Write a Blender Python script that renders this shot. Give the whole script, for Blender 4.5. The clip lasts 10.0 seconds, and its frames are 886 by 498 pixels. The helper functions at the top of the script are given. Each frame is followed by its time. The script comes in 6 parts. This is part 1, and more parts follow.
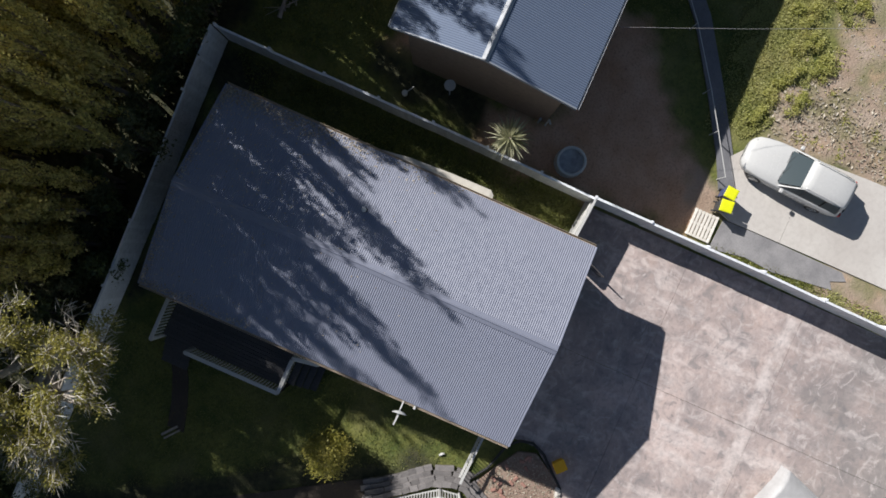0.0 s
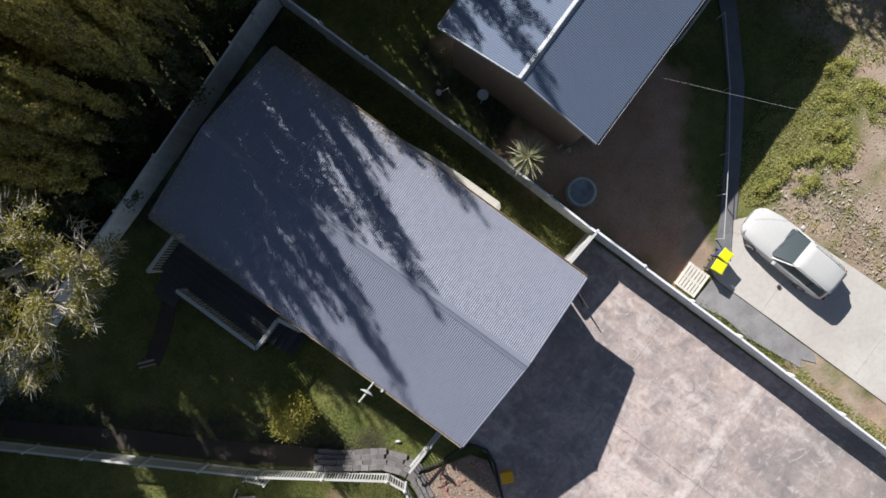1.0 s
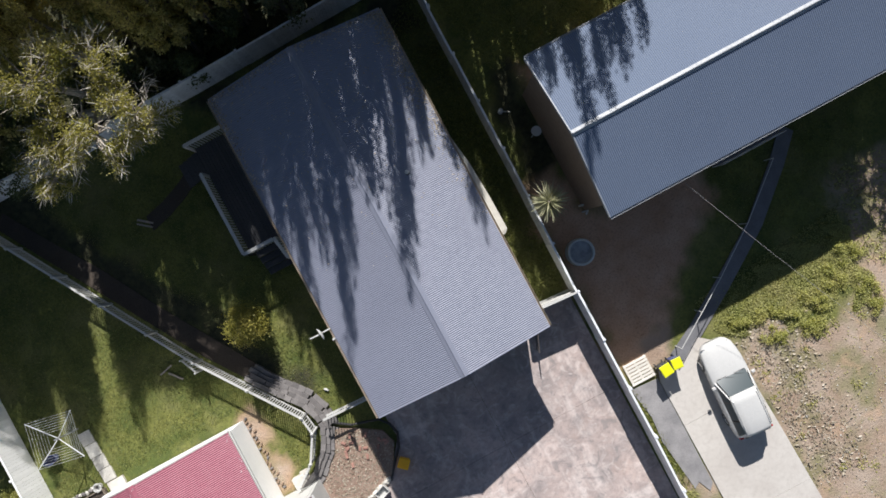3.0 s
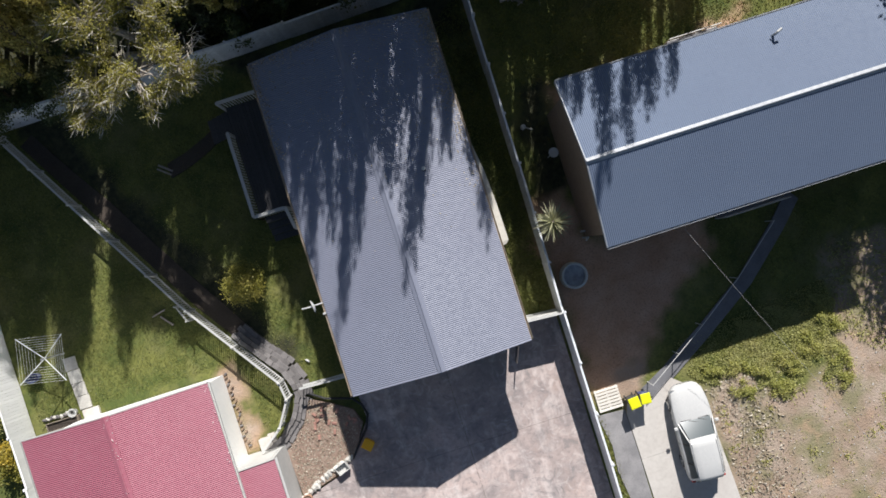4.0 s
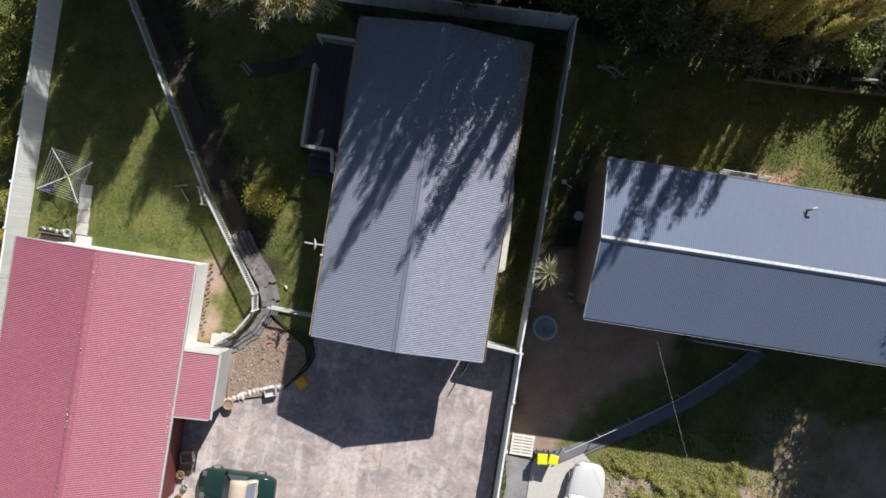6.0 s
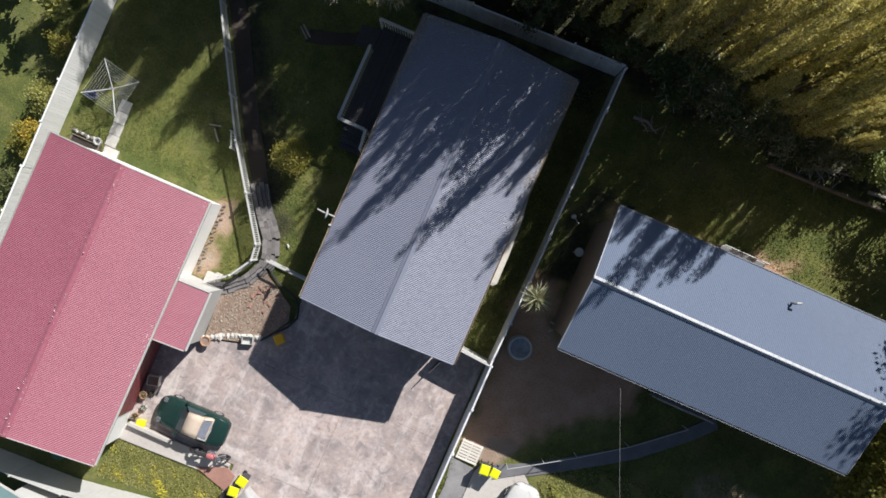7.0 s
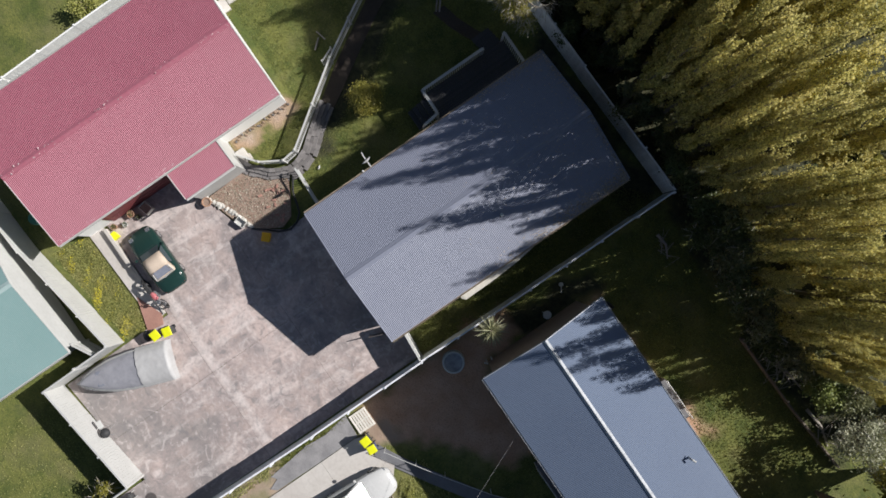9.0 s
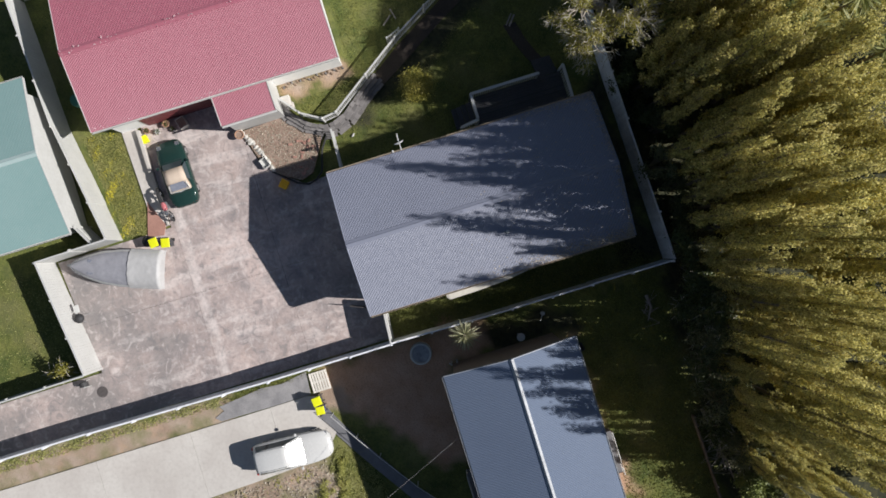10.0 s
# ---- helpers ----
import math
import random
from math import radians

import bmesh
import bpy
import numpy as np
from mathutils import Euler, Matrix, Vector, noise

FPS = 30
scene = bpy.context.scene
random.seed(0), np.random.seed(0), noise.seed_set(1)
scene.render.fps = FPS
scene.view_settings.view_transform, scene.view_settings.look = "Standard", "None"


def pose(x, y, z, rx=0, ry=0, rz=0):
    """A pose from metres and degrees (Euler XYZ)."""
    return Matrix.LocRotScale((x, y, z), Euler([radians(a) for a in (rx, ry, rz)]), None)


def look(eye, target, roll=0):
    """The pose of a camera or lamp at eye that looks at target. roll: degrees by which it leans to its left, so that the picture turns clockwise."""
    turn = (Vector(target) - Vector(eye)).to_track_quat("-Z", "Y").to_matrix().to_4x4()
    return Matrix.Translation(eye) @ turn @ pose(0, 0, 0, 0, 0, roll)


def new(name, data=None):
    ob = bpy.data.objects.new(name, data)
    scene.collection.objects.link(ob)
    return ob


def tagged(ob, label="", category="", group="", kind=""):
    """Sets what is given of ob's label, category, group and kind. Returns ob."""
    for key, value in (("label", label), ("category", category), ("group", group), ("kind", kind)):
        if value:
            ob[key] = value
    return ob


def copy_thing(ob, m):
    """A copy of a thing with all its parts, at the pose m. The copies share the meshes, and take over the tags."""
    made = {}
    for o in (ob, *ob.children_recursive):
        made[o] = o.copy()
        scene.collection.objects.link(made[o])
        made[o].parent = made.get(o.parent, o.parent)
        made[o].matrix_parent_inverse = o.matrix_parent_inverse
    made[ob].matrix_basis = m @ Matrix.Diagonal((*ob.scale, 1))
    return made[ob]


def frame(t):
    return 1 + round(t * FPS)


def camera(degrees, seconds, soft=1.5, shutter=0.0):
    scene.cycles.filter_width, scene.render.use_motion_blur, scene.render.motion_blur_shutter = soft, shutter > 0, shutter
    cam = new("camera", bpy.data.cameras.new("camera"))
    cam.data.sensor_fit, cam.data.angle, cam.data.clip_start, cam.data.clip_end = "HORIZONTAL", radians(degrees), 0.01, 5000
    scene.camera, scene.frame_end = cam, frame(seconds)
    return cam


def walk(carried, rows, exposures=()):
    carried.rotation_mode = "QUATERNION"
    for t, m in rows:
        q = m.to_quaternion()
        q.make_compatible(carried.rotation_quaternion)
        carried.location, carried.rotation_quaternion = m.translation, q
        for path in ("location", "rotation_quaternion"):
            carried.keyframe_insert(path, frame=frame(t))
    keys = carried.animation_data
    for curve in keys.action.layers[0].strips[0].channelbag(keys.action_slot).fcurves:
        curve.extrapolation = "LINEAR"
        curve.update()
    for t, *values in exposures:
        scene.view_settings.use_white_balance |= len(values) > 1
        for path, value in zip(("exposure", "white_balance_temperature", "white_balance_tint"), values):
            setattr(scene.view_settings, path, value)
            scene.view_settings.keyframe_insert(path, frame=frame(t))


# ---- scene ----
cam = camera(64.0, 10.0, soft=1.65)
PATH = [
    (0, pose(0.359, 0.443, 28.452, -0.00, -0.02, -66.16)),
    (0.5, pose(0.348, 0.403, 28.949, -0.00, -0.01, -59.79)),
    (1, pose(0.332, 0.366, 29.404, 0.02, 0.01, -53.67)),
    (1.5, pose(0.316, 0.336, 29.885, -0.02, 0.01, -47.27)),
    (2, pose(0.335, 0.303, 30.403, -0.00, -0.01, -40.43)),
    (2.5, pose(0.334, 0.239, 30.937, -0.00, 0.00, -33.88)),
    (4, pose(0.270, 0.149, 32.500, 0.00, -0.01, -17.62)),
    (4.5, pose(0.220, 0.155, 33.032, 0.01, 0.02, -11.25)),
    (5, pose(0.187, 0.173, 33.566, 0.02, 0.01, -4.92)),
    (5.5, pose(0.164, 0.175, 34.133, 0.03, 0.02, 1.82)),
    (7, pose(0.057, 0.181, 35.940, 0.01, 0.01, 23.76)),
    (7.5, pose(0.061, 0.189, 36.576, -0.00, 0.03, 31.52)),
    (8, pose(0.110, 0.181, 37.182, 0.01, -0.00, 39.39)),
    (8.5, pose(0.165, 0.165, 37.800, 0.02, -0.01, 47.29)),
    (9, pose(0.239, 0.141, 38.414, 0.01, -0.06, 55.49)),
    (9.5, pose(0.299, 0.121, 39.041, -0.00, -0.02, 64.42)),
    (10, pose(0.372, 0.098, 39.716, -0.02, 0.01, 72.89)),
]
walk(cam, PATH, exposures=[(0, 0.37), (1.0, 0.50), (2.5, 0.55), (4.0, 0.54), (5.5, 0.48), (7.0, 0.46), (8.0, 0.35), (9.0, 0.29), (10.0, 0.27)])

# ---- light ----
SUN = Vector((0.52, 1.45, 1.195))
world = bpy.data.worlds.new("sky_world")
scene.world = world
world.use_nodes = True
wn = world.node_tree
sky = wn.nodes.new("ShaderNodeTexSky")
sky.sky_type, sky.sun_disc = "NISHITA", False
sky.sun_elevation, sky.sun_rotation = radians(37.8), radians(19.7)
sky.ozone_density, sky.dust_density = 1.8, 0.5
wn.links.new(sky.outputs[0], wn.nodes["Background"].inputs[0])
wn.nodes["Background"].inputs[1].default_value = 0.043
sun_data = bpy.data.lights.new("sun", "SUN")
sun_data.energy, sun_data.angle, sun_data.color = 4.8, radians(0.53), (1.0, 0.97, 0.945)
sun = new("sun", sun_data)
sun.matrix_basis = look(SUN * 30, (0, 0, 0))


# ---- materials ----
def shader(name, rough=0.7, metal=0.0):
    m = bpy.data.materials.new(name)
    m.use_nodes = True
    b = m.node_tree.nodes["Principled BSDF"]
    b.inputs["Roughness"].default_value, b.inputs["Metallic"].default_value = rough, metal
    return m, m.node_tree, b


def nd(tree, kind, **values):
    n = tree.nodes.new("ShaderNode" + kind)
    for key, v in values.items():
        n.inputs[key.replace("_", " ")].default_value = v
    return n


def where(tree):
    return tree.nodes.new("ShaderNodeNewGeometry").outputs["Position"]


def local(tree):
    return tree.nodes.new("ShaderNodeTexCoord").outputs["Object"]


def noise_of(tree, at, scale, detail=4.0, lo=0.35, hi=0.65, stretch=None):
    if stretch:
        mp = tree.nodes.new("ShaderNodeMapping")
        mp.inputs["Scale"].default_value = stretch
        tree.links.new(at, mp.inputs["Vector"])
        at = mp.outputs[0]
    n = nd(tree, "TexNoise", Scale=scale, Detail=detail, Roughness=0.6)
    tree.links.new(at, n.inputs["Vector"])
    r = nd(tree, "MapRange", From_Min=lo, From_Max=hi)
    tree.links.new(n.outputs[0], r.inputs["Value"])
    return r.outputs[0]


def blend(tree, fac, a, b):
    mx = tree.nodes.new("ShaderNodeMix")
    mx.data_type = "RGBA"
    for sock, v in ((mx.inputs[0], fac), (mx.inputs[6], a), (mx.inputs[7], b)):
        if isinstance(v, (tuple, list)):
            sock.default_value = (*v, 1)
        elif isinstance(v, (int, float)):
            sock.default_value = v
        else:
            tree.links.new(v, sock)
    return mx.outputs[2]


def times(tree, a, b):
    m = tree.nodes.new("ShaderNodeMath")
    m.operation = "MULTIPLY"
    for sock, v in zip(m.inputs, (a, b)):
        if isinstance(v, (int, float)):
            sock.default_value = v
        else:
            tree.links.new(v, sock)
    return m.outputs[0]


def bump(tree, b, height, strength, distance=0.02):
    n = nd(tree, "Bump", Strength=strength, Distance=distance)
    tree.links.new(height, n.inputs["Height"])
    tree.links.new(n.outputs[0], b.inputs["Normal"])


def surface(name, a, c, dirt, rough=0.7, metal=0.0, big=0.6, fine=9.0, dirt_amount=0.5, relief=0.2, at_world=True, stretch=None, random_shift=0.0):
    """A surface of two tones at a coarse scale, with grain and dirt at a fine one."""
    m, t, b = shader(name, rough, metal)
    at = where(t) if at_world else local(t)
    col = blend(t, noise_of(t, at, big, 5, stretch=stretch), a, c)
    grain = noise_of(t, at, fine, 6, 0.45, 0.75)
    col = blend(t, times(t, grain, dirt_amount), col, dirt)
    if random_shift:
        info = t.nodes.new("ShaderNodeObjectInfo")
        hsv = nd(t, "HueSaturation")
        r = nd(t, "MapRange", To_Min=1 - random_shift, To_Max=1 + random_shift)
        t.links.new(info.outputs["Random"], r.inputs["Value"])
        t.links.new(r.outputs[0], hsv.inputs["Value"])
        t.links.new(col, hsv.inputs["Color"])
        col = hsv.outputs[0]
    t.links.new(col, b.inputs["Base Color"])
    rr = nd(t, "MapRange", To_Min=max(rough - 0.1, 0.02), To_Max=min(rough + 0.12, 1))
    t.links.new(grain, rr.inputs["Value"])
    t.links.new(rr.outputs[0], b.inputs["Roughness"])
    if relief:
        bump(t, b, grain, relief, 0.01)
    return m


def foliage(name, dark, light, dry, rough=0.55, dry_amount=0.3, through_light=0.25, tree_shift=0.0):
    """Leaves: each leaf has its own tone; thin leaves let some light through."""
    m, t, b = shader(name, rough)
    geo = t.nodes.new("ShaderNodeNewGeometry")
    col = blend(t, geo.outputs["Random Per Island"], dark, light)
    col = blend(t, times(t, noise_of(t, geo.outputs["Position"], 0.9, 3, 0.45, 0.7), dry_amount), col, dry)
    if tree_shift:
        info = t.nodes.new("ShaderNodeObjectInfo")
        hsv = nd(t, "HueSaturation")
        r = nd(t, "MapRange", To_Min=1 - tree_shift, To_Max=1 + tree_shift)
        t.links.new(info.outputs["Random"], r.inputs["Value"])
        t.links.new(r.outputs[0], hsv.inputs["Value"])
        t.links.new(col, hsv.inputs["Color"])
        col = hsv.outputs[0]
    t.links.new(col, b.inputs["Base Color"])
    tr = t.nodes.new("ShaderNodeBsdfTranslucent")
    t.links.new(col, tr.inputs[0])
    mix = nd(t, "MixShader")
    mix.inputs[0].default_value = through_light
    t.links.new(b.outputs[0], mix.inputs[1])
    t.links.new(tr.outputs[0], mix.inputs[2])
    t.links.new(mix.outputs[0], t.nodes["Material Output"].inputs[0])
    return m


def concrete_mat():
    m, t, b = shader("drive_concrete", 0.85)
    at = where(t)
    warp = nd(t, "TexNoise", Scale=0.5, Detail=5.0)
    t.links.new(at, warp.inputs["Vector"])
    add = t.nodes.new("ShaderNodeVectorMath")
    add.operation = "MULTIPLY_ADD"
    t.links.new(warp.outputs["Color"], add.inputs[0])
    add.inputs[1].default_value = (0.5, 0.5, 0)
    t.links.new(at, add.inputs[2])
    bent = add.outputs[0]
    col = blend(t, noise_of(t, bent, 0.13, 10, 0.36, 0.66), (0.535, 0.43, 0.395), (0.315, 0.265, 0.25))
    col = blend(t, times(t, noise_of(t, bent, 0.75, 12, 0.44, 0.66), 0.6), col, (0.19, 0.18, 0.185))
    col = blend(t, times(t, noise_of(t, bent, 1.1, 12, 0.50, 0.68), 0.4), col, (0.58, 0.515, 0.49))
    col = blend(t, times(t, noise_of(t, bent, 0.55, 10, 0.54, 0.66, (2.2, 0.4, 1)), 0.7), col, (0.66, 0.585, 0.555))
    col = blend(t, times(t, noise_of(t, bent, 0.22, 9, 0.52, 0.62, (1.0, 0.55, 1)), 0.45), col, (0.215, 0.205, 0.195))
    col = blend(t, times(t, noise_of(t, bent, 2.6, 8, 0.60, 0.70, (0.35, 1.6, 1)), 0.5), col, (0.66, 0.595, 0.56))
    col = blend(t, times(t, noise_of(t, bent, 0.9, 6, 0.56, 0.68), 0.35), col, (0.40, 0.29, 0.24))
    xyz = t.nodes.new("ShaderNodeSeparateXYZ")
    t.links.new(bent, xyz.inputs[0])

    def ramp_y(lo, hi):
        r = nd(t, "MapRange", From_Min=lo, From_Max=hi)
        r.interpolation_type = "SMOOTHSTEP"
        t.links.new(xyz.outputs["Y"], r.inputs["Value"])
        return r.outputs[0]

    # dull, weathered stretch towards the lane
    col = blend(t, times(t, times(t, ramp_y(-14.6, -17.6), noise_of(t, bent, 0.28, 8, 0.34, 0.56)), 0.72), col, (0.20, 0.19, 0.185))
    # cement smeared along the mended joint
    band = times(t, ramp_y(-13.75, -13.35), ramp_y(-12.95, -13.2))
    col = blend(t, times(t, times(t, band, noise_of(t, at, 1.3, 8, 0.38, 0.58)), 0.75), col, (0.66, 0.59, 0.56))
    # trowel swirls
    swirl = nd(t, "TexNoise", Scale=1.5, Detail=7.0, Roughness=0.62, Distortion=1.6)
    t.links.new(at, swirl.inputs["Vector"])
    sw = nd(t, "MapRange", From_Min=0.53, From_Max=0.68)
    t.links.new(swirl.outputs[0], sw.inputs["Value"])
    col = blend(t, times(t, sw.outputs[0], 0.5), col, (0.70, 0.63, 0.60))
    sw2 = nd(t, "MapRange", From_Min=0.44, From_Max=0.34)
    t.links.new(swirl.outputs[0], sw2.inputs["Value"])
    col = blend(t, times(t, sw2.outputs[0], 0.6), col, (0.20, 0.19, 0.19))
    fine = noise_of(t, at, 5, 12, 0.46, 0.70)
    col = blend(t, times(t, fine, 0.38), col, (0.17, 0.16, 0.16))
    t.links.new(col, b.inputs["Base Color"])
    bump(t, b, fine, 0.25, 0.01)
    return m


def ground_mat():
    m, t, b = shader("ground_cover", 0.95)
    at = where(t)

    def zone(name):
        a = t.nodes.new("ShaderNodeAttribute")
        a.attribute_name = name
        return a.outputs["Fac"]

    grass = blend(t, noise_of(t, at, 0.8, 6), (0.075, 0.10, 0.02), (0.175, 0.18, 0.045))
    grass = blend(t, times(t, noise_of(t, at, 9, 7, 0.45, 0.7), 0.7), grass, (0.04, 0.058, 0.016))
    grass = blend(t, times(t, noise_of(t, at, 0.35, 5, 0.5, 0.7), 0.5), grass, (0.22, 0.195, 0.09))
    soil = blend(t, noise_of(t, at, 0.9, 6), (0.44, 0.265, 0.165), (0.52, 0.345, 0.24))
    soil = blend(t, times(t, noise_of(t, at, 12, 7, 0.5, 0.7), 0.6), soil, (0.16, 0.10, 0.07))
    dry = blend(t, noise_of(t, at, 0.7, 6), (0.31, 0.225, 0.165), (0.40, 0.32, 0.255))
    dry = blend(t, times(t, noise_of(t, at, 0.55, 9, 0.47, 0.62), 0.75), dry, (0.19, 0.185, 0.085))
    dry = blend(t, times(t, noise_of(t, at, 0.9, 8, 0.56, 0.68), 0.6), dry, (0.46, 0.31, 0.21))
    dry = blend(t, times(t, noise_of(t, at, 15, 8, 0.52, 0.74), 0.4), dry, (0.15, 0.11, 0.08))
    # leaf litter, its colour darkened to stand for the shade over it
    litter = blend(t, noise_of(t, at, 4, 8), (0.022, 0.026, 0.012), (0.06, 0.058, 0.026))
    col = blend(t, zone("soil"), grass, soil)
    col = blend(t, zone("dry"), col, dry)
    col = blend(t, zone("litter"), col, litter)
    t.links.new(col, b.inputs["Base Color"])
    bump(t, b, noise_of(t, at, 11, 8, 0.3, 0.7), 0.45, 0.05)
    return m


M_GROUND = ground_mat()
M_CONC = concrete_mat()
M_CONC_PALE = surface("pale_concrete", (0.56, 0.53, 0.49), (0.47, 0.435, 0.40), (0.36, 0.33, 0.30), 0.85, big=0.45, fine=5, dirt_amount=0.4)
M_ASPHALT = surface("old_asphalt", (0.20, 0.195, 0.20), (0.30, 0.29, 0.29), (0.14, 0.135, 0.135), 0.9, big=1.2, fine=20)
M_PATH = surface("path_concrete", (0.14, 0.14, 0.15), (0.19, 0.19, 0.20), (0.09, 0.09, 0.09), 0.9, big=1.2, fine=14)
M_ROOF_GREY = surface("grey_roof_steel", (0.212, 0.227, 0.288), (0.198, 0.213, 0.273), (0.17, 0.18, 0.228), 0.64, 0.0, big=0.35, fine=5, dirt_amount=0.35, relief=0.03)
M_ROOF_BLUE = surface("blue_grey_roof_steel", (0.135, 0.172, 0.245), (0.127, 0.162, 0.233), (0.112, 0.142, 0.208), 0.6, 0.0, big=0.3, fine=4, dirt_amount=0.25, relief=0.02)
M_RIDGE_PALE = surface("pale_ridge_steel", (0.37, 0.385, 0.41), (0.31, 0.33, 0.355), (0.25, 0.25, 0.265), 0.6, 0.0, fine=6, dirt_amount=0.3, relief=0.02)
M_ROOF_RED = surface("red_roof_paint", (0.365, 0.122, 0.162), (0.345, 0.112, 0.15), (0.41, 0.19, 0.22), 0.5, big=0.4, fine=5, dirt_amount=0.3, relief=0.03)
M_ROOF_TEAL = surface("teal_roof_paint", (0.22, 0.335, 0.325), (0.20, 0.315, 0.305), (0.27, 0.35, 0.34), 0.6, big=0.4, fine=6, dirt_amount=0.3, relief=0.03)
M_RIDGE_TEAL = surface("faded_teal_ridge_paint", (0.36, 0.46, 0.45), (0.31, 0.41, 0.40), (0.45, 0.5, 0.49), 0.6, fine=6, dirt_amount=0.4, relief=0.02)
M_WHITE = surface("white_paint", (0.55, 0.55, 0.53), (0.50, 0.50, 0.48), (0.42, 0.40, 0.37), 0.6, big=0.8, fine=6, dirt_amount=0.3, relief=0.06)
# Brighter copy of the white paint; stands in for stronger sun on east faces
M_WHITE_LIFTED = surface("lifted_white_paint", (0.90, 0.90, 0.88), (0.86, 0.86, 0.84), (0.7, 0.68, 0.64), 0.6, big=0.8, fine=6, dirt_amount=0.2, relief=0.06, random_shift=0.06)
M_FENCE = surface("weathered_white_fence_paint", (0.80, 0.82, 0.84), (0.70, 0.72, 0.75), (0.42, 0.43, 0.43), 0.65, big=1.4, fine=5, dirt_amount=0.5, relief=0.1, random_shift=0.08)
M_CREAM = surface("cream_paint", (0.58, 0.55, 0.48), (0.52, 0.49, 0.43), (0.34, 0.31, 0.26), 0.6, fine=6, dirt_amount=0.4)
M_TIMBER_TRIM = surface("tan_fascia_timber", (0.45, 0.37, 0.28), (0.36, 0.29, 0.21), (0.22, 0.17, 0.12), 0.7, fine=8)
M_DECK = surface("black_deck_timber", (0.045, 0.045, 0.05), (0.065, 0.063, 0.065), (0.03, 0.03, 0.03), 0.7, fine=10, random_shift=0.15)
M_BRICK = surface("tan_brick", (0.30, 0.215, 0.15), (0.25, 0.175, 0.125), (0.16, 0.11, 0.08), 0.85, big=3, fine=16)
M_NAVY = surface("navy_gable_cladding", (0.06, 0.075, 0.12), (0.05, 0.06, 0.10), (0.04, 0.04, 0.06), 0.6)
M_ROCK = surface("grey_rock", (0.205, 0.19, 0.185), (0.165, 0.155, 0.15), (0.11, 0.10, 0.10), 0.9, big=3, fine=14, relief=0.5, random_shift=0.25)
M_ROCK_PALE = surface("pale_rock", (0.60, 0.58, 0.53), (0.48, 0.46, 0.42), (0.26, 0.24, 0.21), 0.9, big=3, fine=14, relief=0.5, random_shift=0.25)
M_MULCH = surface("bark_mulch", (0.28, 0.19, 0.145), (0.35, 0.26, 0.205), (0.15, 0.10, 0.075), 0.95, big=2.2, fine=22, dirt_amount=0.8, relief=0.8)
M_BRICK_RED = surface("pink_brick_rubble", (0.42, 0.23, 0.18), (0.34, 0.18, 0.14), (0.2, 0.12, 0.1), 0.9, fine=14, random_shift=0.2)
M_BLACK = surface("black_rubber", (0.025, 0.025, 0.027), (0.035, 0.035, 0.036), (0.05, 0.048, 0.045), 0.75, fine=15)
M_DARK_WALL = surface("dark_red_wall_paint", (0.20, 0.045, 0.05), (0.17, 0.04, 0.045), (0.12, 0.03, 0.03), 0.6)
M_LIME = surface("fluorescent_yellow_plastic", (0.78, 0.80, 0.015), (0.72, 0.74, 0.015), (0.6, 0.6, 0.05), 0.4, dirt_amount=0.25, relief=0.03)
M_BARREL = surface("green_barrel_plastic", (0.03, 0.16, 0.12), (0.035, 0.18, 0.135), (0.08, 0.18, 0.15), 0.5)
M_LITTER_SOIL = surface("dark_potting_soil", (0.05, 0.038, 0.03), (0.07, 0.055, 0.042), (0.03, 0.025, 0.02), 0.95, fine=20, relief=0.5)
M_BIN_BLACK = surface("bin_body_plastic", (0.035, 0.04, 0.045), (0.045, 0.05, 0.055), (0.07, 0.07, 0.07), 0.5)
M_BIN_BLUE = surface("blue_bin_body_plastic", (0.04, 0.06, 0.16), (0.05, 0.07, 0.18), (0.08, 0.08, 0.12), 0.5)
M_ORANGE = surface("orange_plastic", (0.95, 0.50, 0.015), (0.92, 0.47, 0.015), (0.8, 0.4, 0.03), 0.5, relief=0.04)
M_CAR_WHITE = surface("white_car_paint", (0.54, 0.54, 0.525), (0.52, 0.52, 0.51), (0.46, 0.45, 0.44), 0.3, big=0.5, fine=5, dirt_amount=0.2, relief=0.0)
M_CAR_GREEN = surface("dark_green_car_paint", (0.012, 0.035, 0.03), (0.014, 0.04, 0.034), (0.03, 0.045, 0.04), 0.18, big=0.5, fine=5, dirt_amount=0.2, relief=0.0)
M_GLASS, glass_tree, glass_node = shader("dark_car_glass", 0.08)
glass_node.inputs["Base Color"].default_value = (0.05, 0.068, 0.075, 1)
glass_node.inputs["Specular IOR Level"].default_value = 0.25
M_PALE_GLASS = surface("plastic_rear_window", (0.20, 0.215, 0.26), (0.17, 0.185, 0.23), (0.32, 0.32, 0.34), 0.15, relief=0.02)
M_TAN = surface("tan_soft_top_canvas", (0.60, 0.49, 0.39), (0.55, 0.45, 0.355), (0.42, 0.33, 0.24), 0.85, fine=20)
M_CHROME = surface("brushed_metal", (0.55, 0.56, 0.57), (0.48, 0.49, 0.5), (0.3, 0.3, 0.3), 0.3, 0.8, relief=0.02)
M_RED_LAMP = surface("red_lamp_plastic", (0.45, 0.02, 0.02), (0.4, 0.02, 0.02), (0.25, 0.02, 0.02), 0.2, relief=0.0)
M_RED_PAINT = surface("pink_red_tank_paint", (0.55, 0.16, 0.17), (0.5, 0.14, 0.15), (0.6, 0.4, 0.4), 0.3, relief=0.0)
